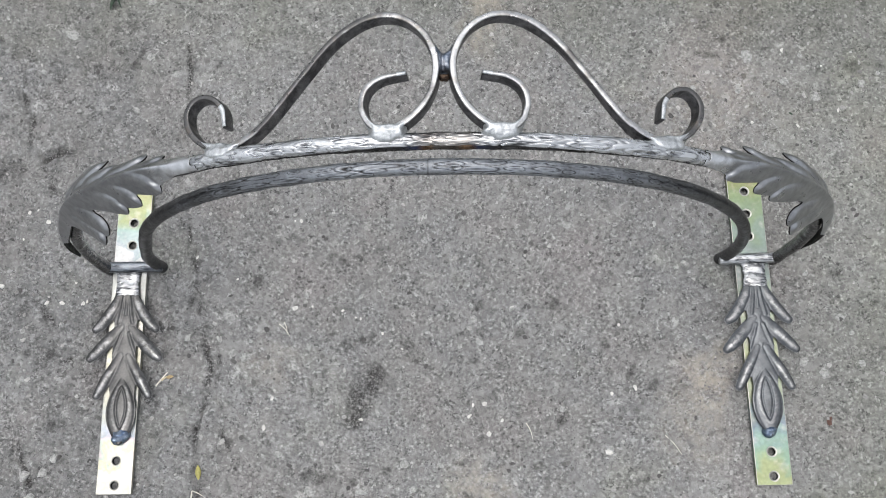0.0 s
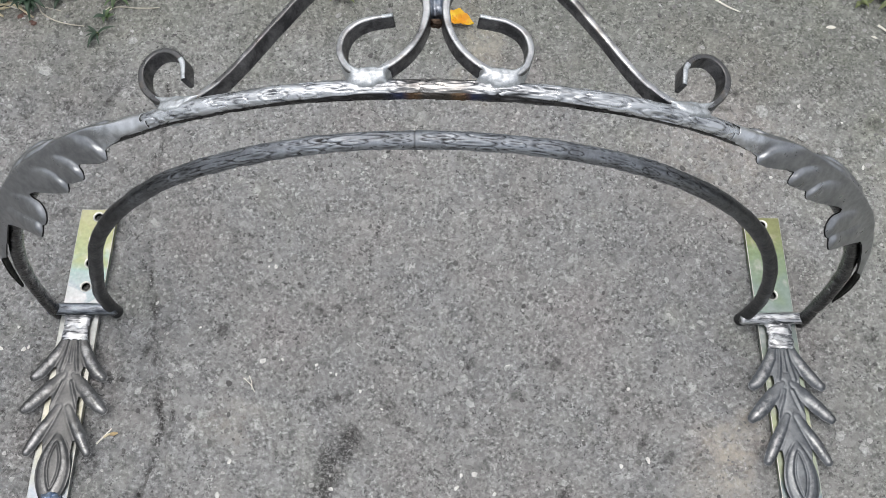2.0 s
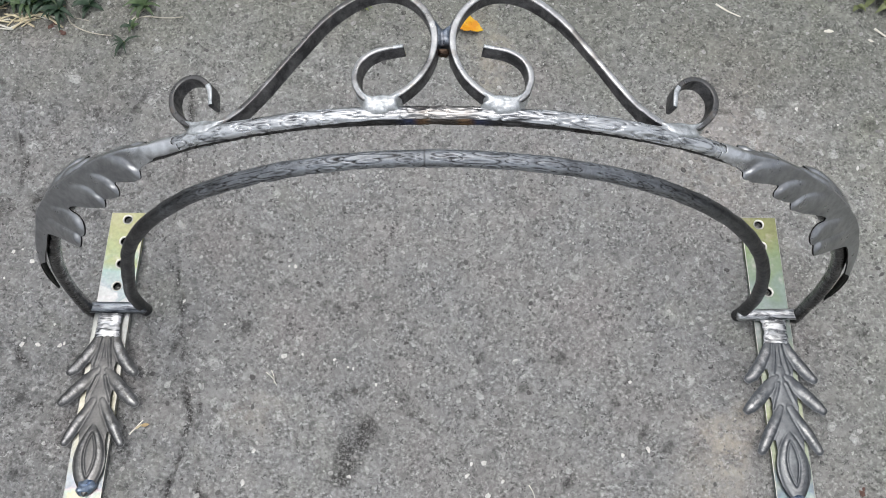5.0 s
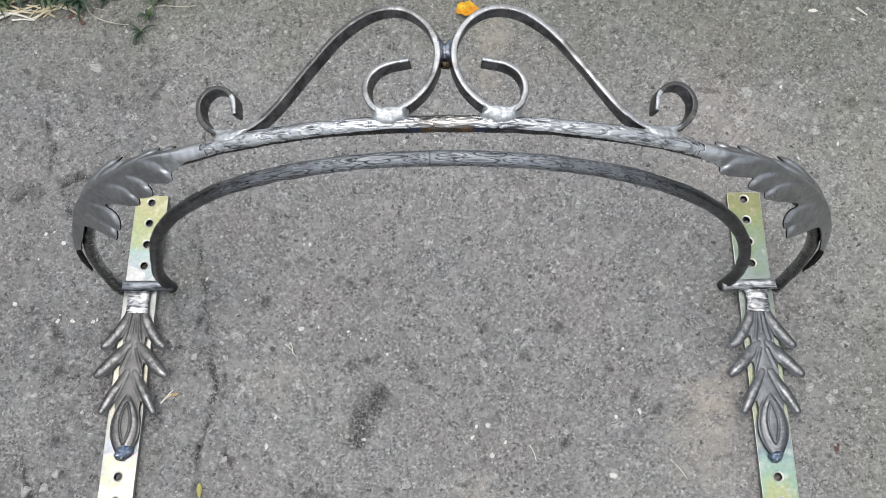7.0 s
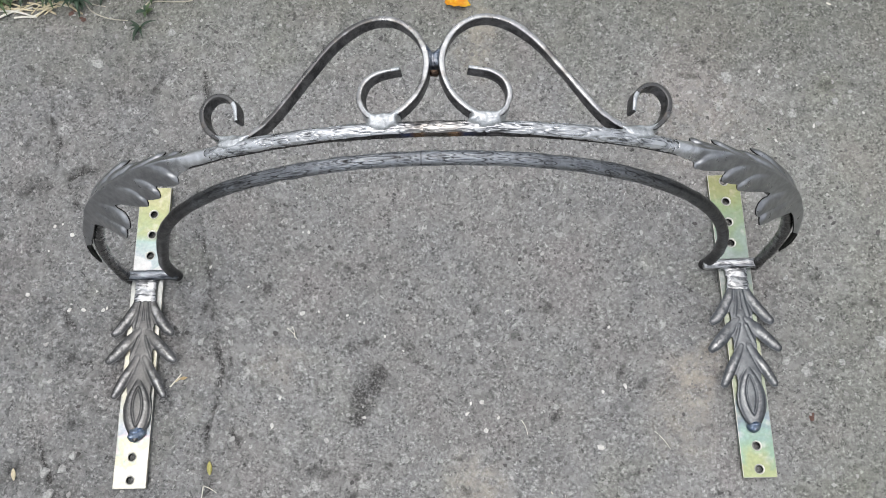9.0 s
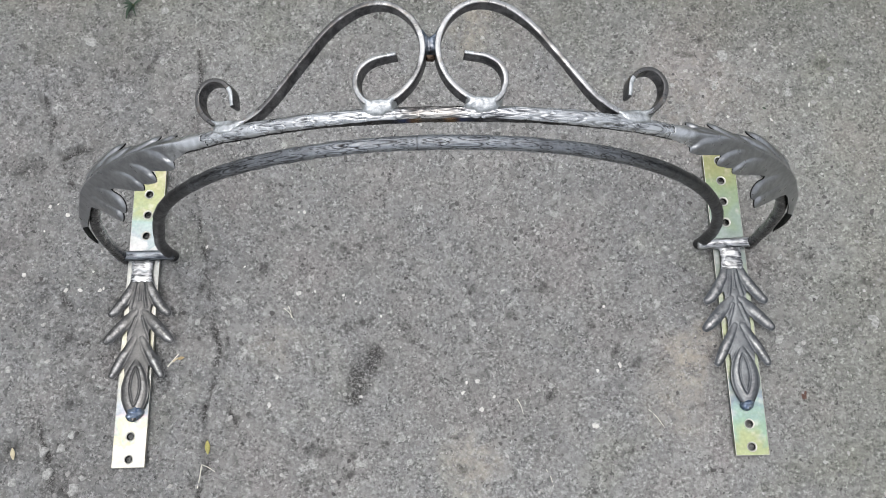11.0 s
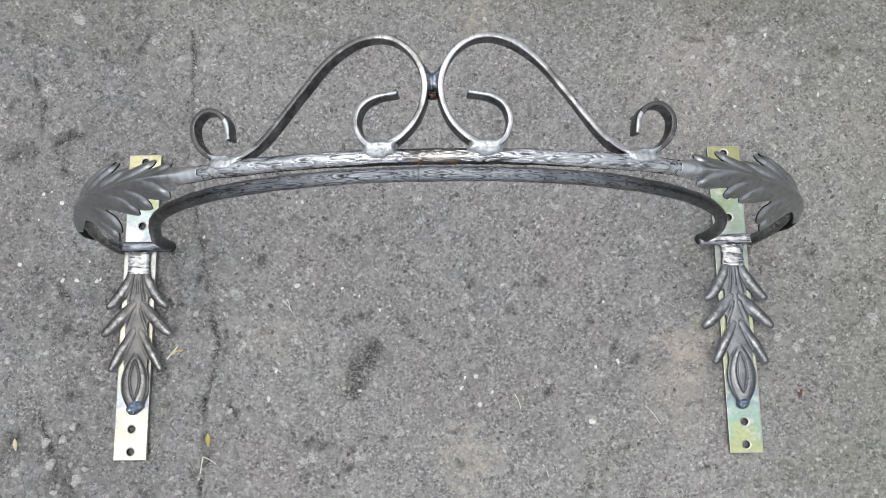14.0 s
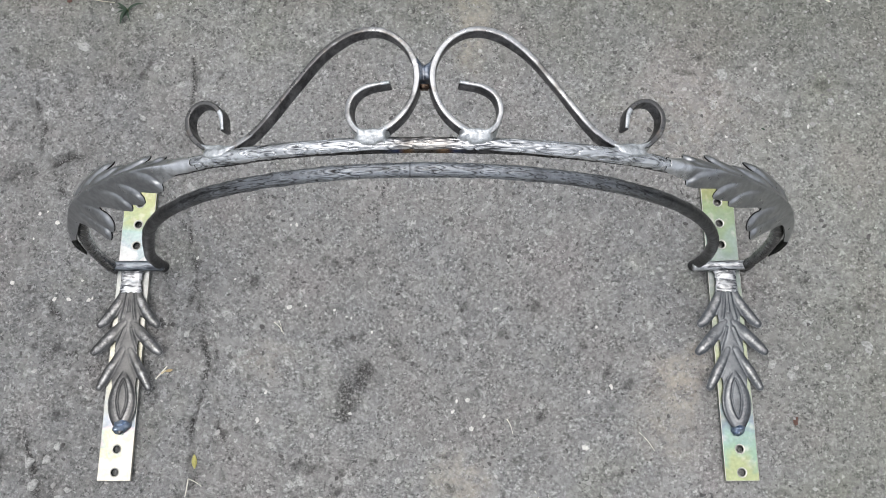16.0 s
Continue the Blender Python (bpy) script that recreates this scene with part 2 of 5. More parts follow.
def make_filed(name, dark, light, low, high):
    """Steel ground with a disc: long streaks of bright metal over scale."""
    m = Mat(name, 0.34, 1.0)
    stretch = m.node("ShaderNodeMapping")
    stretch.inputs["Scale"].default_value = (0.3, 1.3, 1.3)
    m.link(m.co, stretch.inputs["Vector"])
    streak = m.noise(170, 6, 0.6, stretch.outputs[0], 0.8)
    c = m.mix(dark, light, m.ramp(streak, (low, 0.0), (high, 1.0)))
    m.colour(m.mix(c, m.ramp(m.noise(60, 4), (0.3, 0.8), (0.7, 1.15)), 1.0, "MULTIPLY"))
    m.rough(m.ramp(m.noise(140, 5), (0.3, 0.26), (0.7, 0.48)))
    return m.bump(streak, 0.5, 0.0012).m


COLLAR_STEEL = make_filed("ground_collar_steel", (0.11, 0.114, 0.122), (0.68, 0.69, 0.70), 0.40, 0.56)
BLUE_BAR = make_filed("heat_blued_bar_steel", (0.07, 0.076, 0.088), (0.40, 0.43, 0.465), 0.38, 0.64)
WELD = make_steel("weld_metal", (0.44, 0.47, 0.49), (0.71, 0.735, 0.75), 0.45, 110, (0.34, 0.52), metal=1.0, bump=0.3)
BROWNED = make_steel("scorched_steel", (0.04, 0.026, 0.018), (0.14, 0.10, 0.075), 0.42, 150, (0.4, 0.65), bump=0.4)
BLUED = make_steel("heat_blued_steel", (0.13, 0.16, 0.21), (0.42, 0.44, 0.48), 0.34, 120, (0.4, 0.65), bump=0.4)
BLUE_WELD = make_steel("blue_weld_metal", (0.10, 0.15, 0.25), (0.36, 0.42, 0.50), 0.36, 140, (0.38, 0.62), bump=0.35)
ZINC_WARM = make_zinc("zinc_plate_warm", ((0.0, (0.485, 0.47, 0.415)), (0.06, (0.48, 0.46, 0.39)), (0.082, (0.45, 0.42, 0.31)), (0.098, (0.336, 0.398, 0.354)), (0.115, (0.416, 0.358, 0.377)), (0.14, (0.272, 0.302, 0.339)), (0.3, (0.400, 0.390, 0.308)), (0.60, (0.42, 0.435, 0.435)), (0.635, (0.43, 0.44, 0.44)), (0.65, (0.30, 0.345, 0.365)), (0.69, (0.315, 0.37, 0.37)), (0.72, (0.27, 0.36, 0.34)), (0.78, (0.31, 0.345, 0.20)), (0.86, (0.33, 0.335, 0.19)), (0.93, (0.38, 0.37, 0.25))))
ZINC_GREEN = make_zinc("zinc_plate_green", ((0.0, (0.28, 0.315, 0.18)), (0.05, (0.225, 0.32, 0.245)), (0.10, (0.225, 0.315, 0.29)), (0.135, (0.18, 0.22, 0.26)), (0.3, (0.31, 0.33, 0.21)), (0.58, (0.25, 0.29, 0.275)), (0.66, (0.21, 0.265, 0.225)), (0.74, (0.205, 0.262, 0.155)), (0.82, (0.235, 0.252, 0.128)), (0.92, (0.225, 0.225, 0.112))))


# ---- helpers of this scene ----
def mesh_object(name, verts, faces, material, parent=None, smooth=True, label=""):
    me = bpy.data.meshes.new(name)
    me.from_pydata([tuple(v) for v in verts], [], [tuple(f) for f in faces])
    me.update()
    if smooth:
        me.polygons.foreach_set("use_smooth", [True] * len(me.polygons))
    me.materials.append(material)
    ob = new(name, me)
    ob.parent = parent
    return tagged(ob, label)


def part(name, bm, material, parent, label="", smooth=True):
    me = bpy.data.meshes.new(name)
    bm.to_mesh(me)
    bm.free()
    if smooth:
        me.polygons.foreach_set("use_smooth", [True] * len(me.polygons))
    me.materials.append(material)
    ob = new(name, me)
    ob.parent = parent
    return tagged(ob, label)


def lattice(seed, n=128):
    return np.random.RandomState(seed).rand(n, n)


def value_noise(x, y, size, seed):
    """Smooth noise in -1..1 with cells of that size, for arrays of places."""
    table = lattice(seed)
    u, v = x / size + 37.3, y / size + 51.7
    i, j = np.floor(u).astype(int), np.floor(v).astype(int)
    f, g = u - i, v - j
    f, g = f * f * (3 - 2 * f), g * g * (3 - 2 * g)
    n = table.shape[0]
    a, b = table[i % n, j % n], table[(i + 1) % n, j % n]
    c, d = table[i % n, (j + 1) % n], table[(i + 1) % n, (j + 1) % n]
    return 2 * ((a * (1 - f) + b * f) * (1 - g) + (c * (1 - f) + d * f) * g) - 1


def way_to(x, y, line):
    """The distance of places from a broken line."""
    best = np.full(x.shape, 9.0)
    for (ax, ay), (bx, by) in zip(line, line[1:]):
        dx, dy = bx - ax, by - ay
        k = np.clip(((x - ax) * dx + (y - ay) * dy) / (dx * dx + dy * dy), 0, 1)
        best = np.minimum(best, np.hypot(x - ax - k * dx, y - ay - k * dy))
    return best


def spline(points, steps):
    """A smooth line through the points (Catmull-Rom)."""
    p = [Vector(q) for q in points]
    p = [2 * p[0] - p[1], *p, 2 * p[-1] - p[-2]]
    out = []
    for a, b, c, d in zip(p, p[1:], p[2:], p[3:]):
        for i in range(steps):
            t = i / steps
            out.append(0.5 * (2 * b + (c - a) * t + (2 * a - 5 * b + 4 * c - d) * t * t + (3 * b - a - 3 * c + d) * t ** 3))
    return out + [p[-2]]


def sweep(line, ups, section, closed_ends=True):
    """Vertices and faces of a section (side, up, at station i) carried along a line."""
    verts, faces, n = [], [], 0
    for i, (p, up) in enumerate(zip(line, ups)):
        a, b = line[max(i - 1, 0)], line[min(i + 1, len(line) - 1)]
        along = (b - a).normalized()
        side = along.cross(up).normalized()
        top = side.cross(along)
        ring = section(i)
        n = len(ring)
        verts += [p + side * s + top * u for s, u in ring]
    for i in range(len(line) - 1):
        for k in range(n):
            l = (k + 1) % n
            faces.append((i * n + k, i * n + l, i * n + n + l, i * n + n + k))
    if closed_ends:
        faces.append(tuple(range(n))[::-1])
        faces.append(tuple(range(len(verts) - n, len(verts))))
    return verts, faces


# ---- ground ----
CRACKS = [
    ([(-0.312, 0.508), (-0.309, 0.492), (-0.304, 0.471), (-0.309, 0.45), (-0.311, 0.409), (-0.309, 0.33), (-0.301, 0.26), (-0.292, 0.2), (-0.29, 0.159), (-0.281, 0.143), (-0.267, 0.103), (-0.276, 0.063), (-0.281, 0.04), (-0.279, -0.02), (-0.284, -0.06), (-0.29, -0.2)], 0.0042, 0.004),
    ([(-0.528, 0.526), (-0.529, 0.507), (-0.522, 0.48), (-0.518, 0.443), (-0.513, 0.428), (-0.505, 0.412), (-0.502, 0.386), (-0.485, 0.359), (-0.47, 0.32)], 0.005, 0.004),
    ([(-0.474, 0.178), (-0.461, 0.162), (-0.45, 0.141), (-0.453, 0.125)], 0.004, 0.003),
    ([(-0.258, 0.12), (-0.262, 0.08), (-0.255, 0.045), (-0.245, 0.01)], 0.003, 0.002),
    ([(-0.475, 0.14), (-0.45, 0.11), (-0.43, 0.12), (-0.41, 0.1)], 0.004, 0.003),
    ([(-0.49, 0.02), (-0.47, -0.03), (-0.445, -0.075), (-0.45, -0.12)], 0.006, 0.004),
    ([(-0.60, 0.36), (-0.55, 0.345), (-0.5, 0.35), (-0.46, 0.372)], 0.006, 0.003),
]
PITS = [(-0.073, 0.093, 0.016, 0.022), (-0.09, 0.07, 0.016, 0.03), (-0.097, 0.045, 0.016, 0.012), (-0.456, 0.373, 0.03, 0.014), (-0.527, 0.352, 0.03, 0.018), (-0.458, 0.125, 0.02, 0.014), (-0.286, 0.202, 0.006, 0.014), (-0.089, 0.135, 0.012, 0.006), (-0.096, 0.231, 0.01, 0.006), (-0.512, -0.02, 0.02, 0.024), (-0.455, -0.055, 0.02, 0.02), (-0.424, 0.597, 0.018, 0.008)]
# the old, rough part of the paving is pitted all over
pit_rng = random.Random(31)
for i in range(30):
    wide = pit_rng.uniform(0.005, 0.013)
    PITS.append((pit_rng.uniform(-0.62, -0.34), pit_rng.uniform(-0.10, 0.56), wide, wide * pit_rng.uniform(0.5, 1.2)))
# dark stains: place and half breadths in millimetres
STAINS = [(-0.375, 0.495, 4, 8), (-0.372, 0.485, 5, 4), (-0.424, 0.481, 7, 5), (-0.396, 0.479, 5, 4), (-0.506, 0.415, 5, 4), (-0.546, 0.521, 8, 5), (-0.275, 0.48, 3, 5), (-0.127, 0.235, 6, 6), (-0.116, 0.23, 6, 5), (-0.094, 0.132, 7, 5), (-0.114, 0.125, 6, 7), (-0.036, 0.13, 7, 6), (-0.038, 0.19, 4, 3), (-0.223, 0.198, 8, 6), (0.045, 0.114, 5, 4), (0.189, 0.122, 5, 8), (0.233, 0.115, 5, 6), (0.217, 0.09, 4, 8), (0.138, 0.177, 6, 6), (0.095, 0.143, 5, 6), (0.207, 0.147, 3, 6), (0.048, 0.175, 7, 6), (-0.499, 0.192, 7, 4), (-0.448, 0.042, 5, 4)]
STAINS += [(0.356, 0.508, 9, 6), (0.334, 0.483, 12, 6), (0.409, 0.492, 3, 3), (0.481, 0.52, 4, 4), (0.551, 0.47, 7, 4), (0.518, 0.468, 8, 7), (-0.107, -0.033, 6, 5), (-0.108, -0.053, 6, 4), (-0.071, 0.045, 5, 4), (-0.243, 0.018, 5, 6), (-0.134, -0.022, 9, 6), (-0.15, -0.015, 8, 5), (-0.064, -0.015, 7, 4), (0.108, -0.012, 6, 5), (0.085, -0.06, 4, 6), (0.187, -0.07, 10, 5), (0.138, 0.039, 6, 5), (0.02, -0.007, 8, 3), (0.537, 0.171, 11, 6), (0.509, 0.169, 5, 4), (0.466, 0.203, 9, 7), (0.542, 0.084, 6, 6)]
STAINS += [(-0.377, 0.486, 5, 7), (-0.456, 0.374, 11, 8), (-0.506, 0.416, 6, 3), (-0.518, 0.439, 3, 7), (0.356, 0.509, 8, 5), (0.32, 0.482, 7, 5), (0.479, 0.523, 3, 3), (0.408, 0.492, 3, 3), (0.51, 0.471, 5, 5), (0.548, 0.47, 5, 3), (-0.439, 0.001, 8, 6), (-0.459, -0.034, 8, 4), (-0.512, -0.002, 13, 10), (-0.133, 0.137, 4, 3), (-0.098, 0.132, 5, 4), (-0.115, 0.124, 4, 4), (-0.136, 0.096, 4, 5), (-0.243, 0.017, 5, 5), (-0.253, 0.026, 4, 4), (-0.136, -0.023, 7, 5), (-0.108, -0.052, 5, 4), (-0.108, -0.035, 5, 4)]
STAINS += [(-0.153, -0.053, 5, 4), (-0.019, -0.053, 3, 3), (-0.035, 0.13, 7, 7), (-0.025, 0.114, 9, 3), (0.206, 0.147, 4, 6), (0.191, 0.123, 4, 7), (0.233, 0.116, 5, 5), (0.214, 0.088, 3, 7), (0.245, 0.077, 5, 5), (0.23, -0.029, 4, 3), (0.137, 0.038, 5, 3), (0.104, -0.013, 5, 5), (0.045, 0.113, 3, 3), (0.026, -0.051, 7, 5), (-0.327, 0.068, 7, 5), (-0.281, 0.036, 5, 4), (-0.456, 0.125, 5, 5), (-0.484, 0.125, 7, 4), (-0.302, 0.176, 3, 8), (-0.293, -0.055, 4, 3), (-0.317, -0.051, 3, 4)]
# pale chalky scuffs, in the same way
SCUFFS = [(-0.238, 0.1, 7, 7), (-0.22, 0.102, 7, 5), (-0.222, 0.087, 4, 3), (-0.175, 0.104, 5, 7), (-0.253, 0.161, 9, 4), (-0.025, 0.095, 7, 3), (-0.002, 0.057, 6, 3), (-0.046, -0.007, 6, 7), (0.084, 0.17, 6, 3), (0.191, 0.005, 5, 5), (0.124, -0.048, 5, 7), (0.129, -0.07, 4, 8), (0.155, -0.047, 6, 3), (-0.029, -0.036, 5, 4), (0.102, 0.155, 5, 3), (0.382, 0.483, 9, 6), (0.369, 0.439, 5, 5), (-0.478, -0.017, 7, 4), (-0.414, 0.065, 6, 3), (-0.46, 0.53, 9, 8), (-0.325, 0.47, 9, 3)]
SCUFFS += [(-0.359, 0.496, 5, 5), (-0.364, 0.362, 5, 5), (-0.405, 0.452, 9, 5), (-0.5, 0.427, 9, 7), (-0.532, 0.428, 5, 4), (0.431, 0.45, 5, 5), (0.524, 0.444, 5, 3), (0.466, 0.43, 6, 3), (0.451, 0.487, 3, 6), (0.423, 0.491, 6, 3), (-0.091, -0.041, 6, 4), (-0.156, -0.035, 9, 4), (0.207, 0.064, 5, 4), (0.269, 0.147, 5, 6), (0.294, 0.167, 6, 3), (0.543, 0.448, 5, 3), (0.475, 0.352, 5, 4), (0.034, 0.058, 7, 3), (0.03, 0.045, 4, 3)]
TANS = [(0.308, 0.078, 0.030, 0.045, 1.0), (0.298, 0.05, 0.04, 0.06, 0.5), (0.033, -0.045, 0.03, 0.045, 0.65), (0.05, 0.56, 0.025, 0.08, 0.6), (-0.206, 0.1, 0.03, 0.03, 0.35), (0.33, 0.42, 0.1, 0.06, 0.3)]


def axis(lo, hi, step):
    out = list(np.arange(lo, hi + step / 2, step))
    d = step
    while out[-1] < 400:
        d *= 1.7
        out.append(out[-1] + d)
        out.insert(0, out[0] - d)
    return np.array(out)


def old_part(x, y):
    """Where the paving is old and rough: beyond the long crack and along the verge."""
    wob = 0.02 * value_noise(x, y, 0.05, 11) + 0.01 * value_noise(x, y, 0.015, 12)
    edge = np.interp(y, [-0.3, -0.06, 0.02, 0.11, 0.2, 0.33, 0.55, 0.7], [-0.29, -0.284, -0.279, -0.273, -0.294, -0.31, -0.36, -0.4])
    old = np.clip(0.5 + (edge - x - 2 * wob) / 0.11, 0, 1)
    verge = np.clip((y + 0.12 * np.clip(x, 0, 1) - 0.47 + 2 * wob) / 0.16, 0, 1)
    return np.maximum(old, 1.1 * verge) * np.clip(1.8 - np.hypot(x, y - 0.25), 0, 1)


def ground_height(x, y):
    h = 0.0014 * value_noise(x, y, 0.085, 1) + 0.0010 * value_noise(x, y, 0.024, 2) + 0.0012 * value_noise(x, y, 0.011, 3) + 0.0012 * value_noise(x, y, 0.0055, 4)
    h = np.minimum(h, 0.0012) - 0.0012
    lumps = value_noise(x, y, 0.013, 14) + 0.7 * value_noise(x, y, 0.007, 15)
    h += 0.0022 * np.clip(old_part(x, y), 0, 1) * np.minimum(lumps, 0.35) - 0.0006 * np.clip(old_part(x, y), 0, 1)
    wob = 0.005 * value_noise(x, y, 0.03, 5) + 0.003 * value_noise(x, y, 0.009, 6)
    for line, width, depth in CRACKS:
        d = way_to(x + wob, y + wob, line)
        h -= 1.5 * depth * np.clip(1 - d / (0.75 * width), 0, 1) ** 0.7 * np.clip(0.45 + 0.9 * value_noise(x, y, 0.02, 7), 0, 1)
        h -= 0.0025 * np.clip(1 - d / (4.5 * width), 0, 1) * np.clip(2.2 * value_noise(x, y, 0.008, 9) - 0.4, 0, 1)
    for px, py, rx, ry in PITS:
        d = np.hypot((x + 2 * wob - px) / rx, (y + wob - py) / ry)
        h -= 0.0042 * np.clip(1.5 - d, 0, 1) * np.clip(0.35 + 1.3 * value_noise(x, y, 0.006, 8), 0, 1)
    return h


def build_ground():
    xs, ys = axis(-0.68, 0.70, 0.002), axis(-0.24, 0.78, 0.002)
    x, y = np.meshgrid(xs, ys)
    x, y = x.ravel(), y.ravel()
    near = (np.abs(x - 0.01) < 0.70) & (y > -0.25) & (y < 0.79)
    z = np.where(near, ground_height(x, y), -0.001)
    nx, ny = len(xs), len(ys)
    k = np.arange(nx * ny).reshape(ny, nx)
    quads = np.stack([k[:-1, :-1], k[:-1, 1:], k[1:, 1:], k[1:, :-1]], -1).reshape(-1, 4)
    me = bpy.data.meshes.new("ground")
    me.vertices.add(len(x))
    me.vertices.foreach_set("co", np.stack([x, y, z], 1).ravel())
    me.loops.add(quads.size)
    me.loops.foreach_set("vertex_index", quads.ravel())
    me.polygons.add(len(quads))
    me.polygons.foreach_set("loop_start", np.arange(0, quads.size, 4))
    me.polygons.foreach_set("use_smooth", np.ones(len(quads), bool))
    me.update(calc_edges=True)
    wob = 0.02 * value_noise(x, y, 0.05, 11) + 0.01 * value_noise(x, y, 0.015, 12)
    tan, cavity_dark = np.zeros(len(x)), np.zeros(len(x))
    for px, py, rx, ry, s in TANS:
        tan = np.maximum(tan, s * np.clip(1.5 - 1.1 * np.hypot((x + wob - px) / rx, (y + wob - py) / ry), 0, 1))
    # pits and cracks are darkened over the same shapes as their relief
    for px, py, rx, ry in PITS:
        cavity_dark = np.maximum(cavity_dark, (0.9 if rx == 0.016 else 0.5) * np.clip(1.9 - 1.8 * np.hypot((x + wob / 2 - px) / rx, (y + wob / 2 - py) / ry), 0, 1))
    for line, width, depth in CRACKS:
        cavity_dark = np.maximum(cavity_dark, 1.0 * np.clip(1.5 - way_to(x + wob / 3, y + wob / 5, line) / (0.75 * width), 0, 1) * np.clip(0.5 + 1.2 * value_noise(x, y, 0.014, 13), 0, 1))
    old = old_part(x, y)
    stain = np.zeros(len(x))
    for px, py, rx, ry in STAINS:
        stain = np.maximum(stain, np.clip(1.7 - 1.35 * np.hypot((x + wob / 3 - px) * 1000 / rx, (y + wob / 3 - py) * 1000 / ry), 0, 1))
    scuff = np.zeros(len(x))
    for px, py, rx, ry in SCUFFS:
        scuff = np.maximum(scuff, np.clip(1.7 - 1.35 * np.hypot((x + wob / 2 - px) * 1000 / rx, (y + wob / 2 - py) * 1000 / ry), 0, 1))
    verge = np.clip((y + 0.12 * np.clip(x, 0, 1) - 0.46 + 2 * wob) / 0.16, 0, 1)
    verge = np.maximum(verge, np.clip((x - 0.36 + 2 * wob) / 0.2, 0, 0.8)) * np.clip(1.8 - np.hypot(x, y - 0.25), 0, 1)
    for name, values in (("scuff", scuff), ("verge", verge), ("stain", stain), ("tan", tan), ("cavity_dark", cavity_dark), ("old", old)):
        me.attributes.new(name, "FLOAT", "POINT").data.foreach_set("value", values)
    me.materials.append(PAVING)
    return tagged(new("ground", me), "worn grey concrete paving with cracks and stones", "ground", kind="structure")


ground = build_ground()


def pebble_shape(rng, r, flat=0.55):
    """A small uneven stone: 12 corners, 20 faces."""
    g = (1 + 5 ** 0.5) / 2
    co = np.array([(-1, g, 0), (1, g, 0), (-1, -g, 0), (1, -g, 0), (0, -1, g), (0, 1, g), (0, -1, -g), (0, 1, -g), (g, 0, -1), (g, 0, 1), (-g, 0, -1), (-g, 0, 1)]) / 1.9
    co = co * rng.uniform(0.6, 1.3, (12, 1)) * np.array([r, r * rng.uniform(0.6, 1.0), r * flat])
    a = rng.uniform(0, 6.28)
    c, s = math.cos(a), math.sin(a)
    return co @ np.array([(c, s, 0), (-s, c, 0), (0, 0, 1)])


ICO = np.array([(0, 11, 5), (0, 5, 1), (0, 1, 7), (0, 7, 10), (0, 10, 11), (1, 5, 9), (5, 11, 4), (11, 10, 2), (10, 7, 6), (7, 1, 8), (3, 9, 4), (3, 4, 2), (3, 2, 6), (3, 6, 8), (3, 8, 9), (4, 9, 5), (2, 4, 11), (6, 2, 10), (8, 6, 7), (9, 8, 1)])


def build_gravel():
    """The small stones that show in the worn surface, set in to most of their depth."""
    rng = np.random.RandomState(5)
    n = 12000
    px, py = rng.uniform(-0.66, 0.68, n), rng.uniform(-0.22, 0.8, n)
    pz = ground_height(px, py)
    verts, faces = [], []
    for i in range(n):
        r = min(0.0010 + rng.exponential(0.0009), 0.0040)
        faces.append(ICO + 12 * i)
        verts.append(pebble_shape(rng, r) + np.array([px[i], py[i], pz[i] - 0.12 * r]))
    ob = mesh_object("aggregate", np.concatenate(verts), np.concatenate(faces), GRAVEL, ground, smooth=False)
    return tagged(ob, "small grey and pale stones set in concrete", kind="stuff")


build_gravel()

# ---- the welded bracket ----
bracket = tagged(new("wrought_iron_bracket"), "bare steel wall bracket with hoops, scrolls and pressed leaves", "metal bracket")
HOOP_Y, INNER_Y = 0.2222, 0.2245
PLATE_X = {"l": (-0.3695, -0.3635), "r": (0.371, 0.3645)}


def hoop_point(a, half, high, cx, y, power):
    """The point at angle a (0 right foot, pi left foot) of a flattened half ring."""
    c, s = math.cos(a), math.sin(a)
    k = 2 / power
    return Vector((cx + half * math.copysign(abs(c) ** k, c), y, high * abs(s) ** k - 0.0005))


def even_line(fn, n, a0=0.0, a1=math.pi):
    """n points at even steps along fn(angle)."""
    raw = [fn(a0 + (a1 - a0) * i / 4000) for i in range(4001)]
    dist = np.concatenate([[0], np.cumsum([(b - a).length for a, b in zip(raw, raw[1:])])])
    out = []
    for d in np.linspace(0, dist[-1], n):
        i = min(int(np.searchsorted(dist, d)), 4000)
        out.append(raw[i])
    return out, float(dist[-1])


def outer_fn(a):
    p = hoop_point(a, 0.3925, 0.446, 0.0, HOOP_Y, 2.2)
    k = min(p.z / 0.22, 1)
    k = k * k * (3 - 2 * k)
    p.x = 0.0015 + 0.0055 * k + p.x * (1 + 0.014 * k)
    return p


def inner_fn(a):
    p = hoop_point(a, 0.338, 0.376, 0.0, INNER_Y, 2.2 if a < math.pi / 2 else 2.05)
    p.x -= math.copysign(0.007, p.x) * max(0.0, 1 - p.z / 0.07) ** 1.6
    if p.x < 0:
        p.x += 0.0078 * math.exp(-((p.z - 0.115) / (0.075 if p.z < 0.115 else 0.09)) ** 2) - 0.0022 * math.exp(-((p.z - 0.31) / 0.03) ** 2)
    return p


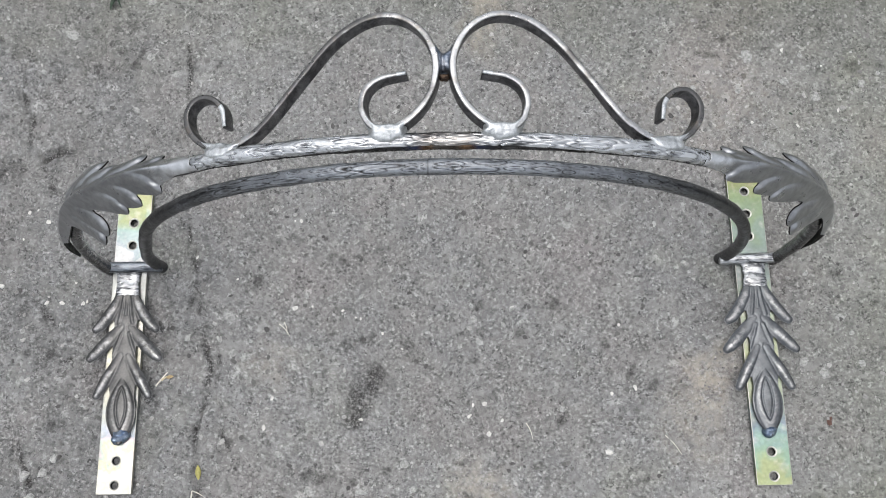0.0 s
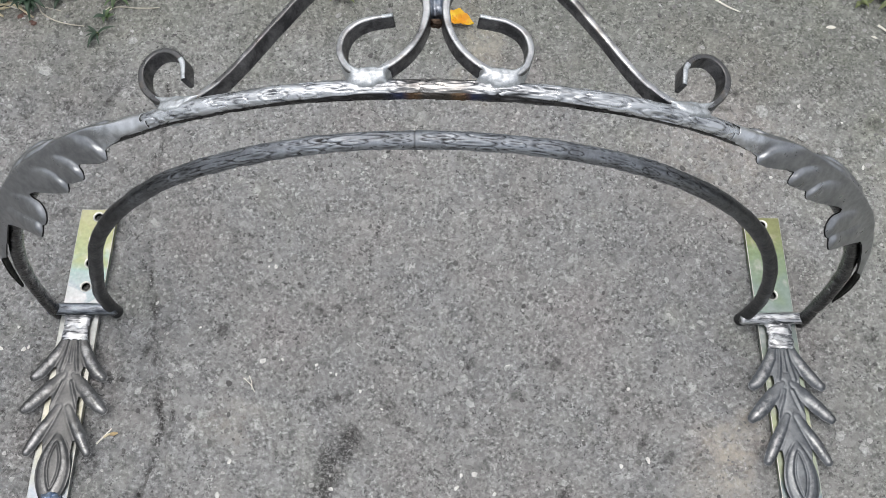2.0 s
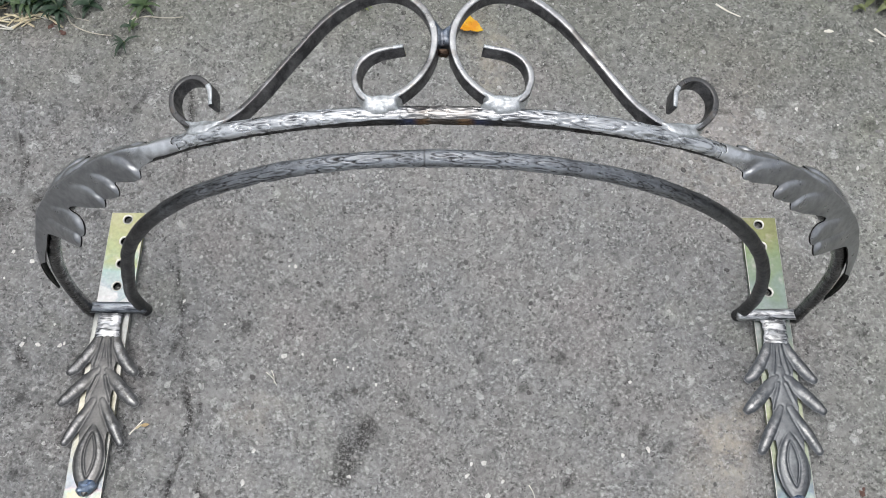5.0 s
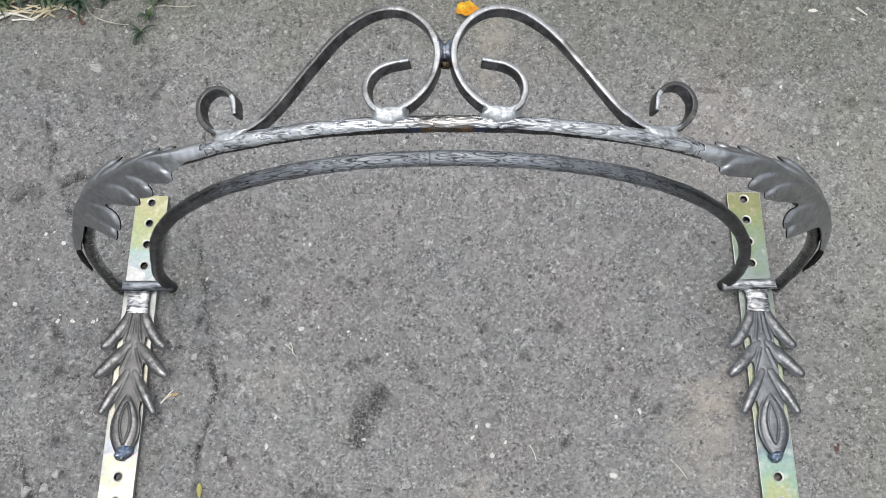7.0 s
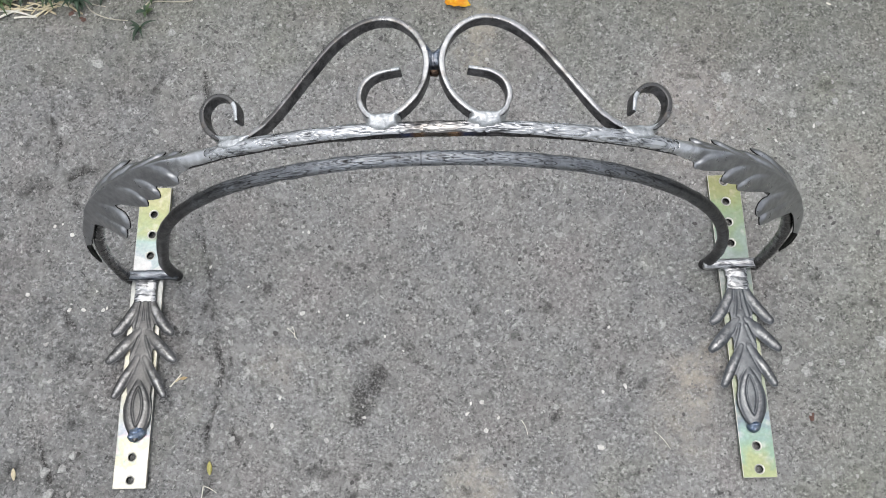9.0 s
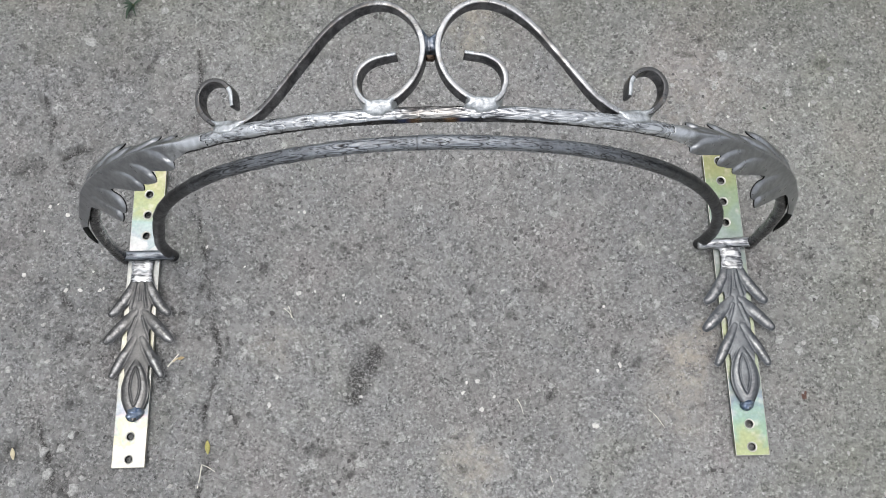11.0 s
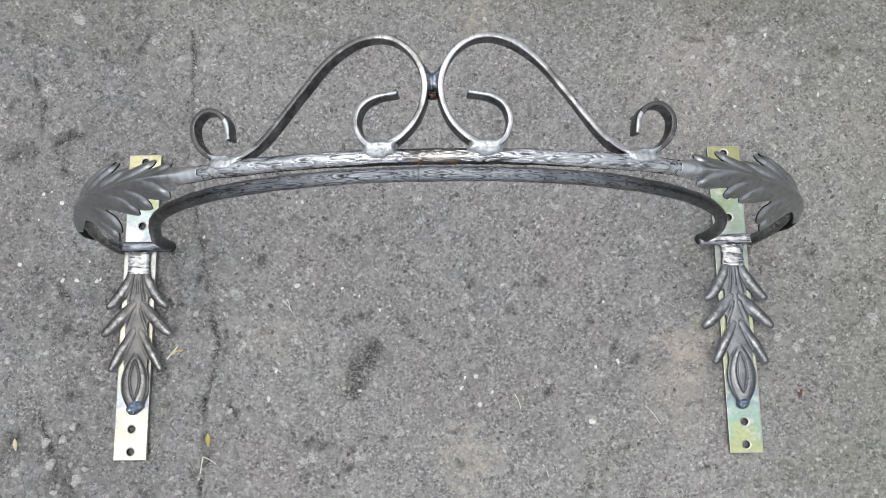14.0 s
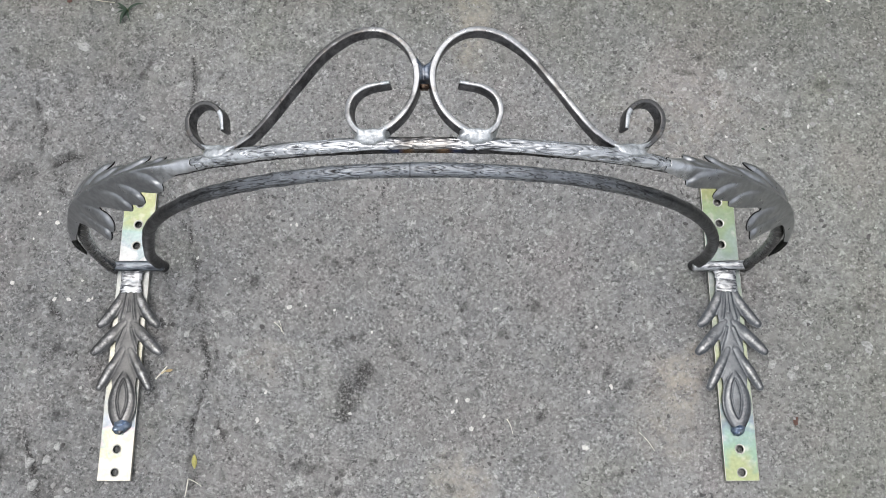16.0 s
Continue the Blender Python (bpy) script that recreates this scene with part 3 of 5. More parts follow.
def embossed_bar(name, fn, radius, material, reach, label, seed):
    """A round bar with a rolled bark pattern of long ovals, bent to a hoop. It is ground bright out to reach."""
    n, m = 1000, 56
    line, length = even_line(fn, n)
    rng = np.random.RandomState(seed)
    marks = []
    for side in range(8):
        d = rng.uniform(0, 0.03)
        while d < length:
            w = rng.uniform(0.014, 0.042)
            marks.append((d + w / 2, (side + 0.2 + rng.uniform(-0.3, 0.3)) * 2 * math.pi / 8, w / 2, rng.uniform(0.2, 0.42)))
            d += w + rng.uniform(-0.006, 0.010)
    dd, aa = np.meshgrid(np.linspace(0, length, n), np.arange(m) * 2 * math.pi / m, indexing="ij")
    h = np.zeros(dd.shape)
    warp = 0.4 * value_noise(dd, aa * 0.004, 0.009, seed + 9)
    for d, a, w, b in marks:
        q = np.hypot((dd - d) / w, ((aa - a + math.pi) % (2 * math.pi) - math.pi) / b) + warp
        h -= np.clip(1 - abs(q - 0.98) / 0.16, 0, 1) * 0.0008
        h += np.clip(1 - abs(q - 0.72) / 0.14, 0, 1) * 0.0004 - np.clip(1 - q / 0.45, 0, 1) * 0.0006
    h = np.clip(h, -0.0011, 0.0006)
    # the pattern is beaten flat on the legs
    h = h * (0.22 + 0.78 * np.clip((0.25 + reach / 4 - abs(np.array([p.x for p in line])[:, None])) / 0.08, 0, 1))
    if not reach:
        # the butt joint of two lengths
        h -= 0.0005 * np.exp(-((np.array([p.x for p in line])[:, None] + 0.006) / 0.0008) ** 2)
    # ridges pale, grooves dark: the pattern's shade goes into the colour
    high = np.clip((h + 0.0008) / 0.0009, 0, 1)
    h += 0.0004 * value_noise(dd, np.sin(aa) * 0.01, 0.016, seed + 3)

    def section(i):
        return [((radius + h[i, k]) * math.sin(aa[i, k]), (radius + h[i, k]) * math.cos(aa[i, k])) for k in range(m)]

    v, f = sweep(line, [Vector((0, -1, 0))] * n, section)
    ob = mesh_object(name, v, f, material, bracket, label=label)
    ob.data.attributes.new("ridge_tone", "FLOAT", "POINT").data.foreach_set("value", high.ravel())
    if reach:
        # how far the bar was ground bright, out to the leaves; the underside's dark reflection is painted in
        x = np.array([p.x for p in line])[:, None]
        upper = np.clip((np.sin(aa) - 0.28 * np.cos(aa) - 0.40 + 0.55 * np.clip((abs(x - 0.01) - 0.05) / 0.08, 0, 1)) / 0.5 + 0.5, 0, 1)
        inside = np.clip((reach - abs(x - 0.005)) / 0.03 + 0.5, 0, 1)
        ob.data.attributes.new("ground", "FLOAT", "POINT").data.foreach_set("value", (upper * inside).ravel())
    return ob


embossed_bar("outer_hoop", outer_fn, 0.0066, BRIGHT_STEEL, 0.25, "embossed round bar, ground bright on its crown", 21)
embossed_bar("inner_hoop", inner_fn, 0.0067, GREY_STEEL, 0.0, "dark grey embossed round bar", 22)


# mounting plates: flat strips with screw holes
BARE_ZINC = make_steel("bare_zinc", (0.46, 0.46, 0.41), (0.64, 0.63, 0.58), 0.38, 160, (0.30, 0.60))


def plate(side, material, label):
    (xb, xt) = PLATE_X[side]
    y0, y1, half, thick = -0.037, 0.341, 0.0200, 0.0075
    holes = [-0.027, 0.0, 0.250, 0.2775, 0.305, 0.332]
    bm = bmesh.new()
    n, r, rim = 24, 0.0042, 1.46
    rows = [y0]
    for a, b in zip(holes, holes[1:]):
        rows.append((a + b) / 2)
    rows.append(y1)
    for c, lo, hi in zip(holes, rows, rows[1:]):
        ring, box = [], []
        for k in range(n):
            a = 2 * math.pi * k / n
            ca, sa = math.cos(a), math.sin(a)
            ring.append(bm.verts.new((rim * r * ca, c + rim * r * sa, thick)))
            t = min(half / abs(ca) if abs(ca) > 1e-6 else 9, ((hi - c) if sa > 0 else (c - lo)) / abs(sa) if abs(sa) > 1e-6 else 9)
            box.append(bm.verts.new((t * ca, c + t * sa, thick)))
        corners = [bm.verts.new((sx * half, yy, thick)) for sx, yy in ((1, hi), (-1, hi), (-1, lo), (1, lo))]
        for k in range(n):
            l = (k + 1) % n
            bm.faces.new((ring[k], box[k], box[l], ring[l]))
            onside = [abs(abs(box[i].co.x) - half) < 1e-7 for i in (k, l)]
            if onside[0] != onside[1]:
                q = min(corners, key=lambda w: (w.co - (box[k].co + box[l].co) / 2).length)
                if (q.co - box[k].co).length > 1e-6 and (q.co - box[l].co).length > 1e-6:
                    bm.faces.new((box[k], q, box[l]))
    bmesh.ops.remove_doubles(bm, verts=bm.verts, dist=1e-6)
    bmesh.ops.recalc_face_normals(bm, faces=bm.faces)
    if sum(f.normal.z for f in bm.faces) < 0:
        bmesh.ops.reverse_faces(bm, faces=bm.faces)
    out = bmesh.ops.extrude_face_region(bm, geom=bm.faces[:])
    low_verts = [v for v in out["geom"] if isinstance(v, bmesh.types.BMVert)]
    bmesh.ops.translate(bm, verts=low_verts, vec=(0, 0, -0.0062))
    # countersunk rims: the bores are narrower below
    bores = []
    for f in bm.faces:
        if abs(f.normal.z) < 0.5:
            q = f.calc_center_median()
            c = min(holes, key=lambda w: abs(w - q.y))
            if math.hypot(q.x, q.y - c) < 1.7 * r:
                bores.append((f, c))
    edges = list({e for f, c in bores for e in f.edges if abs(e.verts[0].co.z - e.verts[1].co.z) > 0.003})
    bmesh.ops.subdivide_edges(bm, edges=edges, cuts=1)
    for v in [v for v in bm.verts if thick - 0.005 < v.co.z < thick - 0.001]:
        c = min(holes, key=lambda w: abs(w - v.co.y))
        v.co = Vector((v.co.x / rim, c + (v.co.y - c) / rim, thick - 0.0007))
    for v in [v for v in bm.verts if v.co.z < thick - 0.005]:
        c = min(holes, key=lambda w: abs(w - v.co.y))
        if math.hypot(v.co.x, v.co.y - c) < 1.7 * r:
            v.co = Vector((v.co.x / rim, c + (v.co.y - c) / rim, v.co.z))
    for f in bm.faces:
        q = f.calc_center_median()
        c = min(holes, key=lambda w: abs(w - q.y))
        if math.hypot(q.x, q.y - c) < 1.1 * r and q.z < thick - 0.0015:
            f.material_index = 1
        elif math.hypot(q.x, q.y - c) < 1.4 * r and thick - 0.0007 < q.z < thick - 0.0001:
            f.material_index = 2
    bmesh.ops.recalc_face_normals(bm, faces=bm.faces)
    for v in bm.verts:
        k = (v.co.y - 0.0) / 0.33
        v.co.x += xb + (xt - xb) * k
    ob = part("mounting_plate", bm, material, bracket, label, smooth=False)
    # near-black bore walls: the holes' shade is put into the colour
    ob.data.materials.append(SHADE_BLACK)
    ob.data.materials.append(BARE_ZINC)
    bev = ob.modifiers.new("edge", "BEVEL")
    bev.width, bev.segments, bev.limit_method = 0.0007, 2, "ANGLE"
    bev.material = 2
    return ob


plate("l", ZINC_WARM, "pale yellow zinc-plated strip with screw holes")
plate("r", ZINC_GREEN, "greenish yellow zinc-plated strip with screw holes")


def centre_x(side, y):
    xb, xt = PLATE_X[side]
    return xb + (xt - xb) * y / 0.33


def short_bar(name, a, b, r, material, label, seed):
    n, m = 60, 20
    line = [Vector(a).lerp(Vector(b), i / (n - 1)) for i in range(n)]
    rng = np.random.RandomState(seed)
    w = rng.rand(n + 8, m)

    def section(i):
        end = 1 - 0.25 * max(0, 1 - min(i, n - 1 - i) / 2)
        return [((r * end + 0.0004 * w[i // 3, k]) * math.sin(2 * math.pi * k / m), (r * end + 0.0004 * w[i // 3 + 2, k]) * math.cos(2 * math.pi * k / m)) for k in range(m)]

    v, f = sweep(line, [Vector((0, 0, 1))] * n, section)
    return mesh_object(name, v, f, material, bracket, label=label)


short_bar("cross_bar", (-0.398, 0.2225, 0.0132), (-0.326, 0.2225, 0.0132), 0.0062, BLUE_BAR, "bluish heat-tinted short round bar", 31)
short_bar("cross_bar", (0.327, 0.2205, 0.0132), (0.400, 0.2225, 0.0132), 0.0062, COLLAR_STEEL, "bright short round bar welded across", 32)


# scrolls
def scroll_slope(x):
    """How steeply the scrolls fall away to either side, and their height."""
    q = abs(x - 0.0088)
    e = math.exp(-(q - 0.05) / 0.018)
    return 0.34 / (1 + e), 0.4515 - 0.34 * (0.018 * math.log(1 + 1 / e) if e < 1e6 else 0.0)


def scroll_height(x):
    return scroll_slope(x)[1]


SCROLL = [(-0.1635, 0.247), (-0.1665, 0.262), (-0.176, 0.272), (-0.188, 0.2735), (-0.1965, 0.264), (-0.1945, 0.249), (-0.183, 0.2355), (-0.166, 0.2295), (-0.148, 0.233), (-0.129, 0.246), (-0.099, 0.279), (-0.075, 0.3045), (-0.050, 0.3185), (-0.027, 0.319), (-0.0085, 0.307), (0.0015, 0.288), (0.002, 0.268), (-0.0055, 0.249), (-0.019, 0.235), (-0.034, 0.2285), (-0.046, 0.234), (-0.0525, 0.248), (-0.049, 0.262), (-0.038, 0.2695), (-0.019, 0.2725)]


def scroll_plan(mirror):
    """The scroll's line in plan; the two were bent by hand and reach out unevenly."""
    out = []
    for x, y in SCROLL:
        x += (0.0045 if mirror else 0.0018) * min(max((-0.10 - x) / 0.06, 0.0), 1.0)
        out.append((0.0175 - x if mirror else x, y))
    return out


def scroll(mirror):
    pts = []
    for x, y in scroll_plan(mirror):
        pts.append((x, y, scroll_height(x)))
    line = spline(pts, 16)
    n = len(line)
    ups = [Vector((math.copysign(0.08 + scroll_slope(p.x)[0], p.x - 0.0088) - (0.55 * math.exp(-((p.x - 0.115) / 0.04) ** 2) if p.y > 0.24 else 0.0), 0.10, 1)).normalized() for p in line]

    def section(i):
        e = min(i, n - 1 - i)
        k = 0.70 + 0.30 * min(e / 46, 1)
        a, b, c = (0.0025 + 0.00015 * math.sin(i * 0.11)) * k, 0.0060, 0.0009
        wob = 0.00045 * noise.noise(line[i] * 130) + 0.0002 * noise.noise(line[i] * 420)
        return [(-a, -b + c), (-a + c, -b), (a - c, -b), (a, -b + c), (a, b - c + wob), (a - c, b + wob), (-a + c, b + 0.4 * wob), (-a, b - c)]

    v, f = sweep(line, ups, section)
    ob = mesh_object("scroll", v, f, SHADED_SCALE, bracket, label="bent flat bar scroll with curled ends, top coloured by wear and light")
    ob.data.materials.append(WORN_LIT_STEEL)
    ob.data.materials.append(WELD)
    # worn tops pale, scaly sides dark: reflected sky and paving put into the colour
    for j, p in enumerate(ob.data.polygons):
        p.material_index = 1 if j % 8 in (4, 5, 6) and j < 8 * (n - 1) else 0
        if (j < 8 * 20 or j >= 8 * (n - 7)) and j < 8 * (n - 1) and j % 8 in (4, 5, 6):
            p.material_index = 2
    ob.modifiers.new("even_normals", "WEIGHTED_NORMAL").weight = 90
    return ob


scroll(False)
scroll(True)


def blob(name, centre, size, material, seed, label="", turn=0.0):
    """A lumpy weld bead."""
    bm = bmesh.new()
    bmesh.ops.create_icosphere(bm, subdivisions=5, radius=1.0)
    for v in bm.verts:
        v.co = Vector([math.copysign(abs(q) ** 0.72, q) for q in v.co])
        d = 1 + 0.26 * noise.noise(v.co * 1.5 + Vector((seed, 0, 0))) + 0.06 * noise.noise(v.co * 3.5 + Vector((0, seed, 0)))
        v.co = Vector((v.co.x * d * size[0], v.co.y * d * size[1], v.co.z * d * size[2]))
    bmesh.ops.rotate(bm, verts=bm.verts, cent=(0, 0, 0), matrix=Matrix.Rotation(turn, 3, "Y"))
    bmesh.ops.translate(bm, verts=bm.verts, vec=centre)
    return part(name, bm, material, bracket, label)


blob("weld_bead", (0.0088, 0.2710, scroll_height(0.0088) - 0.0020), (0.0042, 0.0024, 0.0036), BROWNED, 26.0, "brown scorched weld edge")


# pressed leaves
def soft_step(v):
    v = np.clip(v, 0.0, 1.0)
    return v * v * (3 - 2 * v)


def tongue(x, y, points):
    """Places against a tapering round-ended tongue along (x, y, radius): gap to its edge, share of the radius, way along it."""
    gap, share, way = np.full(x.shape, 99.0), np.full(x.shape, 9.0), np.zeros(x.shape)
    for i, ((ax, ay, ar), (bx, by, br)) in enumerate(zip(points, points[1:])):
        dx, dy = bx - ax, by - ay
        k = np.clip(((x - ax) * dx + (y - ay) * dy) / (dx * dx + dy * dy), 0, 1)
        d, r = np.hypot(x - ax - k * dx, y - ay - k * dy), ar + (br - ar) * k
        near = d - r < gap
        gap, share, way = np.where(near, d - r, gap), np.where(near, d / r, share), np.where(near, (i + k) / (len(points) - 1), way)
    return gap, share, way


def joined(gaps, k):
    """Gap to a union of shapes with rounded inner corners."""
    return -k * np.log(sum(np.exp(-np.clip(g, -40 * k, 40 * k) / k) for g in gaps))


def pressed(name, outline, shape, place, low_end, high_end, step, material, parent, label, thick=0.0013, flip=False):
    """A sheet cut to an outline and pressed to a shape; both are functions of plan places in millimetres."""
    x, y = np.meshgrid(np.arange(low_end[0], high_end[0], step), np.arange(low_end[1], high_end[1], step))
    inside = outline(x, y) < 0
    cell = inside[:-1, :-1] | inside[:-1, 1:] | inside[1:, 1:] | inside[1:, :-1]
    k = np.arange(x.size).reshape(x.shape)
    quads = np.stack([k[:-1, :-1], k[:-1, 1:], k[1:, 1:], k[1:, :-1]], -1)[cell]
    used = np.unique(quads)
    lookup = np.full(x.size, -1)
    lookup[used] = np.arange(len(used))
    outer = ~inside.ravel()[used]
    x, y = x.ravel()[used], y.ravel()[used]
    # the outermost places are drawn in to the edge
    for i in range(5):
        f, e = outline(x, y), 0.05
        gx, gy = (outline(x + e, y) - f) / e, (outline(x, y + e) - f) / e
        d = np.where(outer, f / np.maximum(gx * gx + gy * gy, 0.2), 0.0)
        d = np.clip(d, -step, step)
        x, y = x - d * gx, y - d * gy
    h, worn = shape(x, y)
    ob = mesh_object(name, [place(*q) for q in zip(x / 1000, y / 1000, h / 1000)], lookup[quads[:, ::-1] if flip else quads].tolist(), material, parent, label=label)
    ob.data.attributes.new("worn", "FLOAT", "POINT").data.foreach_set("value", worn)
    if thick:
        sol = ob.modifiers.new("sheet", "SOLIDIFY")
        sol.thickness, sol.offset = thick, -1
    return ob


# flat leaf, in millimetres across and down: lobes of one half, flutes, half breadth of the web and of the eye
LOBES = [
    [(9, 10, 3.5), (13.5, 22, 5.6), (21.5, 36, 6.8), (29.5, 46, 6.5), (34.6, 50, 5.0)],
    [(6, 48, 3.5), (15, 58.5, 6.8), (26, 71, 7.6), (35.5, 80, 6.4), (39.6, 83.4, 4.8)],
    [(5, 81, 3.4), (11.5, 93, 5.2), (19.5, 107, 6.4), (26.5, 120, 5.8), (29.8, 125.6, 4.6)],
]
FLUTES = [[(2.8, 10, 1), (4.6, 26, 1), (8.2, 44, 1)], [(4.5, 55, 1), (8.0, 67, 1), (13.5, 81, 1)], [(0.0, 8, 1), (0.0, 34, 1)]]
WEB_AT = (2, 10, 22, 36, 46, 52, 62, 82, 90, 104, 120, 128)
WEB = (11.5, 12.2, 14.0, 14.5, 12.8, 12.6, 13.6, 13.8, 13.4, 15.0, 14.6, 13.0)


def eye_half(s):
    u = np.clip((s - 105.0) / 76.0, 0.001, 0.999)
    return 17.2 * np.sin(np.pi * u ** 1.04) ** 0.78


def flat_leaf(side):
    top = 0.2005

    def place(l, s, h):
        y = top - 1.016 * s
        lean = 0.02 * s if side == "l" else 0.0
        return Vector((centre_x(side, y) + l + lean, y, 0.0118 + h))

    def outline(x, y):
        l = np.abs(x)
        web = np.maximum(np.maximum(l - np.interp(y, WEB_AT, WEB), 4.0 - y), y - 128.0)
        eye = np.maximum((l - eye_half(y)) * 0.8, np.maximum(104.0 - y, y - 180.5))
        return joined([web, eye] + [tongue(l, y, q)[0] for q in LOBES], 0.8)

    def shape(x, y):
        l = np.abs(x)
        h = 1.5 * (1 - np.minimum((l / 16) ** 2, 1))
        worn = np.zeros(x.shape)
        for q in FLUTES:
            d = tongue(l, y, q)[0] + 1
            h += 0.75 * np.exp(-(d / 1.5) ** 2) - 0.35 * np.exp(-((d - 2.8) / 1.1) ** 2)
        for q in LOBES:
            gap, share, way = tongue(l, y, q)
            dome = np.clip(1 - (share / 0.86) ** 2, 0, 1)
            fade = soft_step(way / 0.6)
            h += 3.0 * dome * fade - 0.55 * np.exp(-((gap - 0.2) / 1.1) ** 2) * soft_step((0.92 - way) / 0.2) - 1.4 * soft_step((way - 0.5) / 0.5) * (gap < 0.6)
            # highlights on crests and rims go into the colour together with wear
            worn = np.maximum(worn, np.maximum(dome * soft_step((way - (0.1 if q is not LOBES[0] else -0.1)) / 0.4), 0.8 * soft_step((share - 0.88) / 0.06) * (way > 0.6) * (gap < 0.3)))
        half = eye_half(y)
        q = l / np.maximum(half, 0.5)
        inner = l - 6.0 * np.sin(np.pi * np.clip((y - 116.0) / 46.0, 0, 1)) ** 0.8
        inner = np.where((y < 116) | (y > 162), np.hypot(l, np.maximum(116 - y, y - 162)), inner)
        pillow = 3.1 * np.clip(1 - np.abs(q) ** 3.2, 0, 1) ** 0.8
        eye = pillow - 1.7 * np.exp(-(inner / 1.15) ** 2) - 0.5 * (inner < 0) - 0.9 * np.exp(-((q - 0.9) / 0.05) ** 2)
        k = soft_step((y - 104.0) / 14.0) * soft_step((1.15 - q) / 0.15)
        h = h * (1 - k) + np.maximum(eye, 0.0) * k
        worn = np.maximum(worn * (1 - k), 0.6 * k * np.exp(-((inner - 4.0) / 2.4) ** 2))
        h += 0.25 * value_noise(x + 500 * (side == "l"), y, 14.0, 61)
        return h, worn

    ob = pressed("leaf", outline, shape, place, (-48, 3), (48, 184), 0.9, PRESS_STEEL[side], bracket, "pressed grey steel acanthus leaf with rounded lobes", flip=True)

    # bright collar at the head of the leaf, and the weld at its foot
    def band(x, y):
        wide = 14.6 - 2.2 * np.sin(np.clip((y + 15) / 28, 0, 1) * math.pi) + 0.8 * value_noise(x * 0 + y, y, 4.0, 63)
        return np.maximum(np.abs(x) - wide, np.maximum(-15.0 - y, y - 11.5 - 1.2 * value_noise(x, x, 5.0, 64)))

    def saddle(x, y):
        h = 2.8 - 4.4 * np.abs(x / 15) ** 4 + 0.4 * np.sin(y * 0.3) + 0.3 * value_noise(x, y, 6.0, 65)
        return h - 1.1 * np.exp(-((y + 3 - 1.5 * np.sin(x * 0.4)) / 1.1) ** 2) * (np.abs(x) < 8), np.zeros(x.shape)

    pressed("collar", band, saddle, place, (-18, -17), (18, 15), 0.6, COLLAR_STEEL, ob, "bright ground steel collar", flip=True)
    big = 1.0 if side == "l" else 0.8
    foot = (0.0, 170.5 if side == "l" else 174.5)

    def pool(x, y):
        return np.hypot((x - foot[0]) / 1.12, y - foot[1]) - big * (9.6 + 2.4 * value_noise(x, y, 6.0, 67))

    def swell(x, y):
        g = pool(x, y)
        return 8.6 * (1 - np.exp(g / 2.6)) - 2.2 + 0.8 * value_noise(x, y, 4.0, 68) + 0.5 * np.sin(0.9 * np.hypot(x, y - foot[1] + 9)), np.zeros(x.shape)

    pressed("weld", pool, swell, place, (-16, 155), (16, 190), 0.6, BLUE_WELD, ob, "blue heat-tinted weld", flip=True)
    return ob


def make_press_steel(name, dull, pale):
    """Pressed sheet: dull grey, with highlights painted over the scuffs on the crests of its lobes."""
    m = Mat(name, 0.42, 1.0)
    c = m.mix(dull, pale, m.ramp(m.noise(48, 6, 0.65, distort=0.4), (0.3, 0.0), (0.7, 1.0)))
    scuff = m.math("MULTIPLY", m.attribute("worn"), m.ramp(m.noise(130, 5, 0.7, distort=0.5), (0.36, 0.25), (0.62, 1.0)))
    c = m.mix(c, (0.44, 0.44, 0.438), m.ramp(scuff, (0.22, 0.0), (0.9, 0.9)))
    m.colour(m.mix(c, m.ramp(m.noise(190, 5), (0.3, 0.74), (0.7, 1.15)), 1.0, "MULTIPLY"))
    m.rough(m.ramp(m.noise(95, 5), (0.3, 0.32), (0.7, 0.52)))
    return m.bump(m.noise(240, 4, 0.7), 0.14, 0.0006).m


PRESS_STEEL = {"l": make_press_steel("brownish_sheet_steel", (0.095, 0.095, 0.094), (0.175, 0.174, 0.172)), "r": make_press_steel("bluish_sheet_steel", (0.115, 0.122, 0.130), (0.20, 0.21, 0.22))}
flat_leaf("l")
flat_leaf("r")


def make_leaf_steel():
    """Pressed sheet, a copy of the leaf steel painted lighter for the sky it faces, ground bright and bluish at its
    neck.
    """
    m = Mat("lit_sheet_steel", 0.4, 1.0)
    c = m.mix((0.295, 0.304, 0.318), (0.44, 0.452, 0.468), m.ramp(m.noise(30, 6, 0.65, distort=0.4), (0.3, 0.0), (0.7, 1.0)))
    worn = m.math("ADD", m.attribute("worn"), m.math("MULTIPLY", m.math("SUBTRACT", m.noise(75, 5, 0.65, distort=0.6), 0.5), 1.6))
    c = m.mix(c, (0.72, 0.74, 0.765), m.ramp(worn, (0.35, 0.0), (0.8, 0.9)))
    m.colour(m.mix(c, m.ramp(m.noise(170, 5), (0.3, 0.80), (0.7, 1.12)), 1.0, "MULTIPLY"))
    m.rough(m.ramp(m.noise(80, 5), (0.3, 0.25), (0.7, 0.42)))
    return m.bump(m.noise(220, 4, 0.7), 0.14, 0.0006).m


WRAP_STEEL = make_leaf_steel()
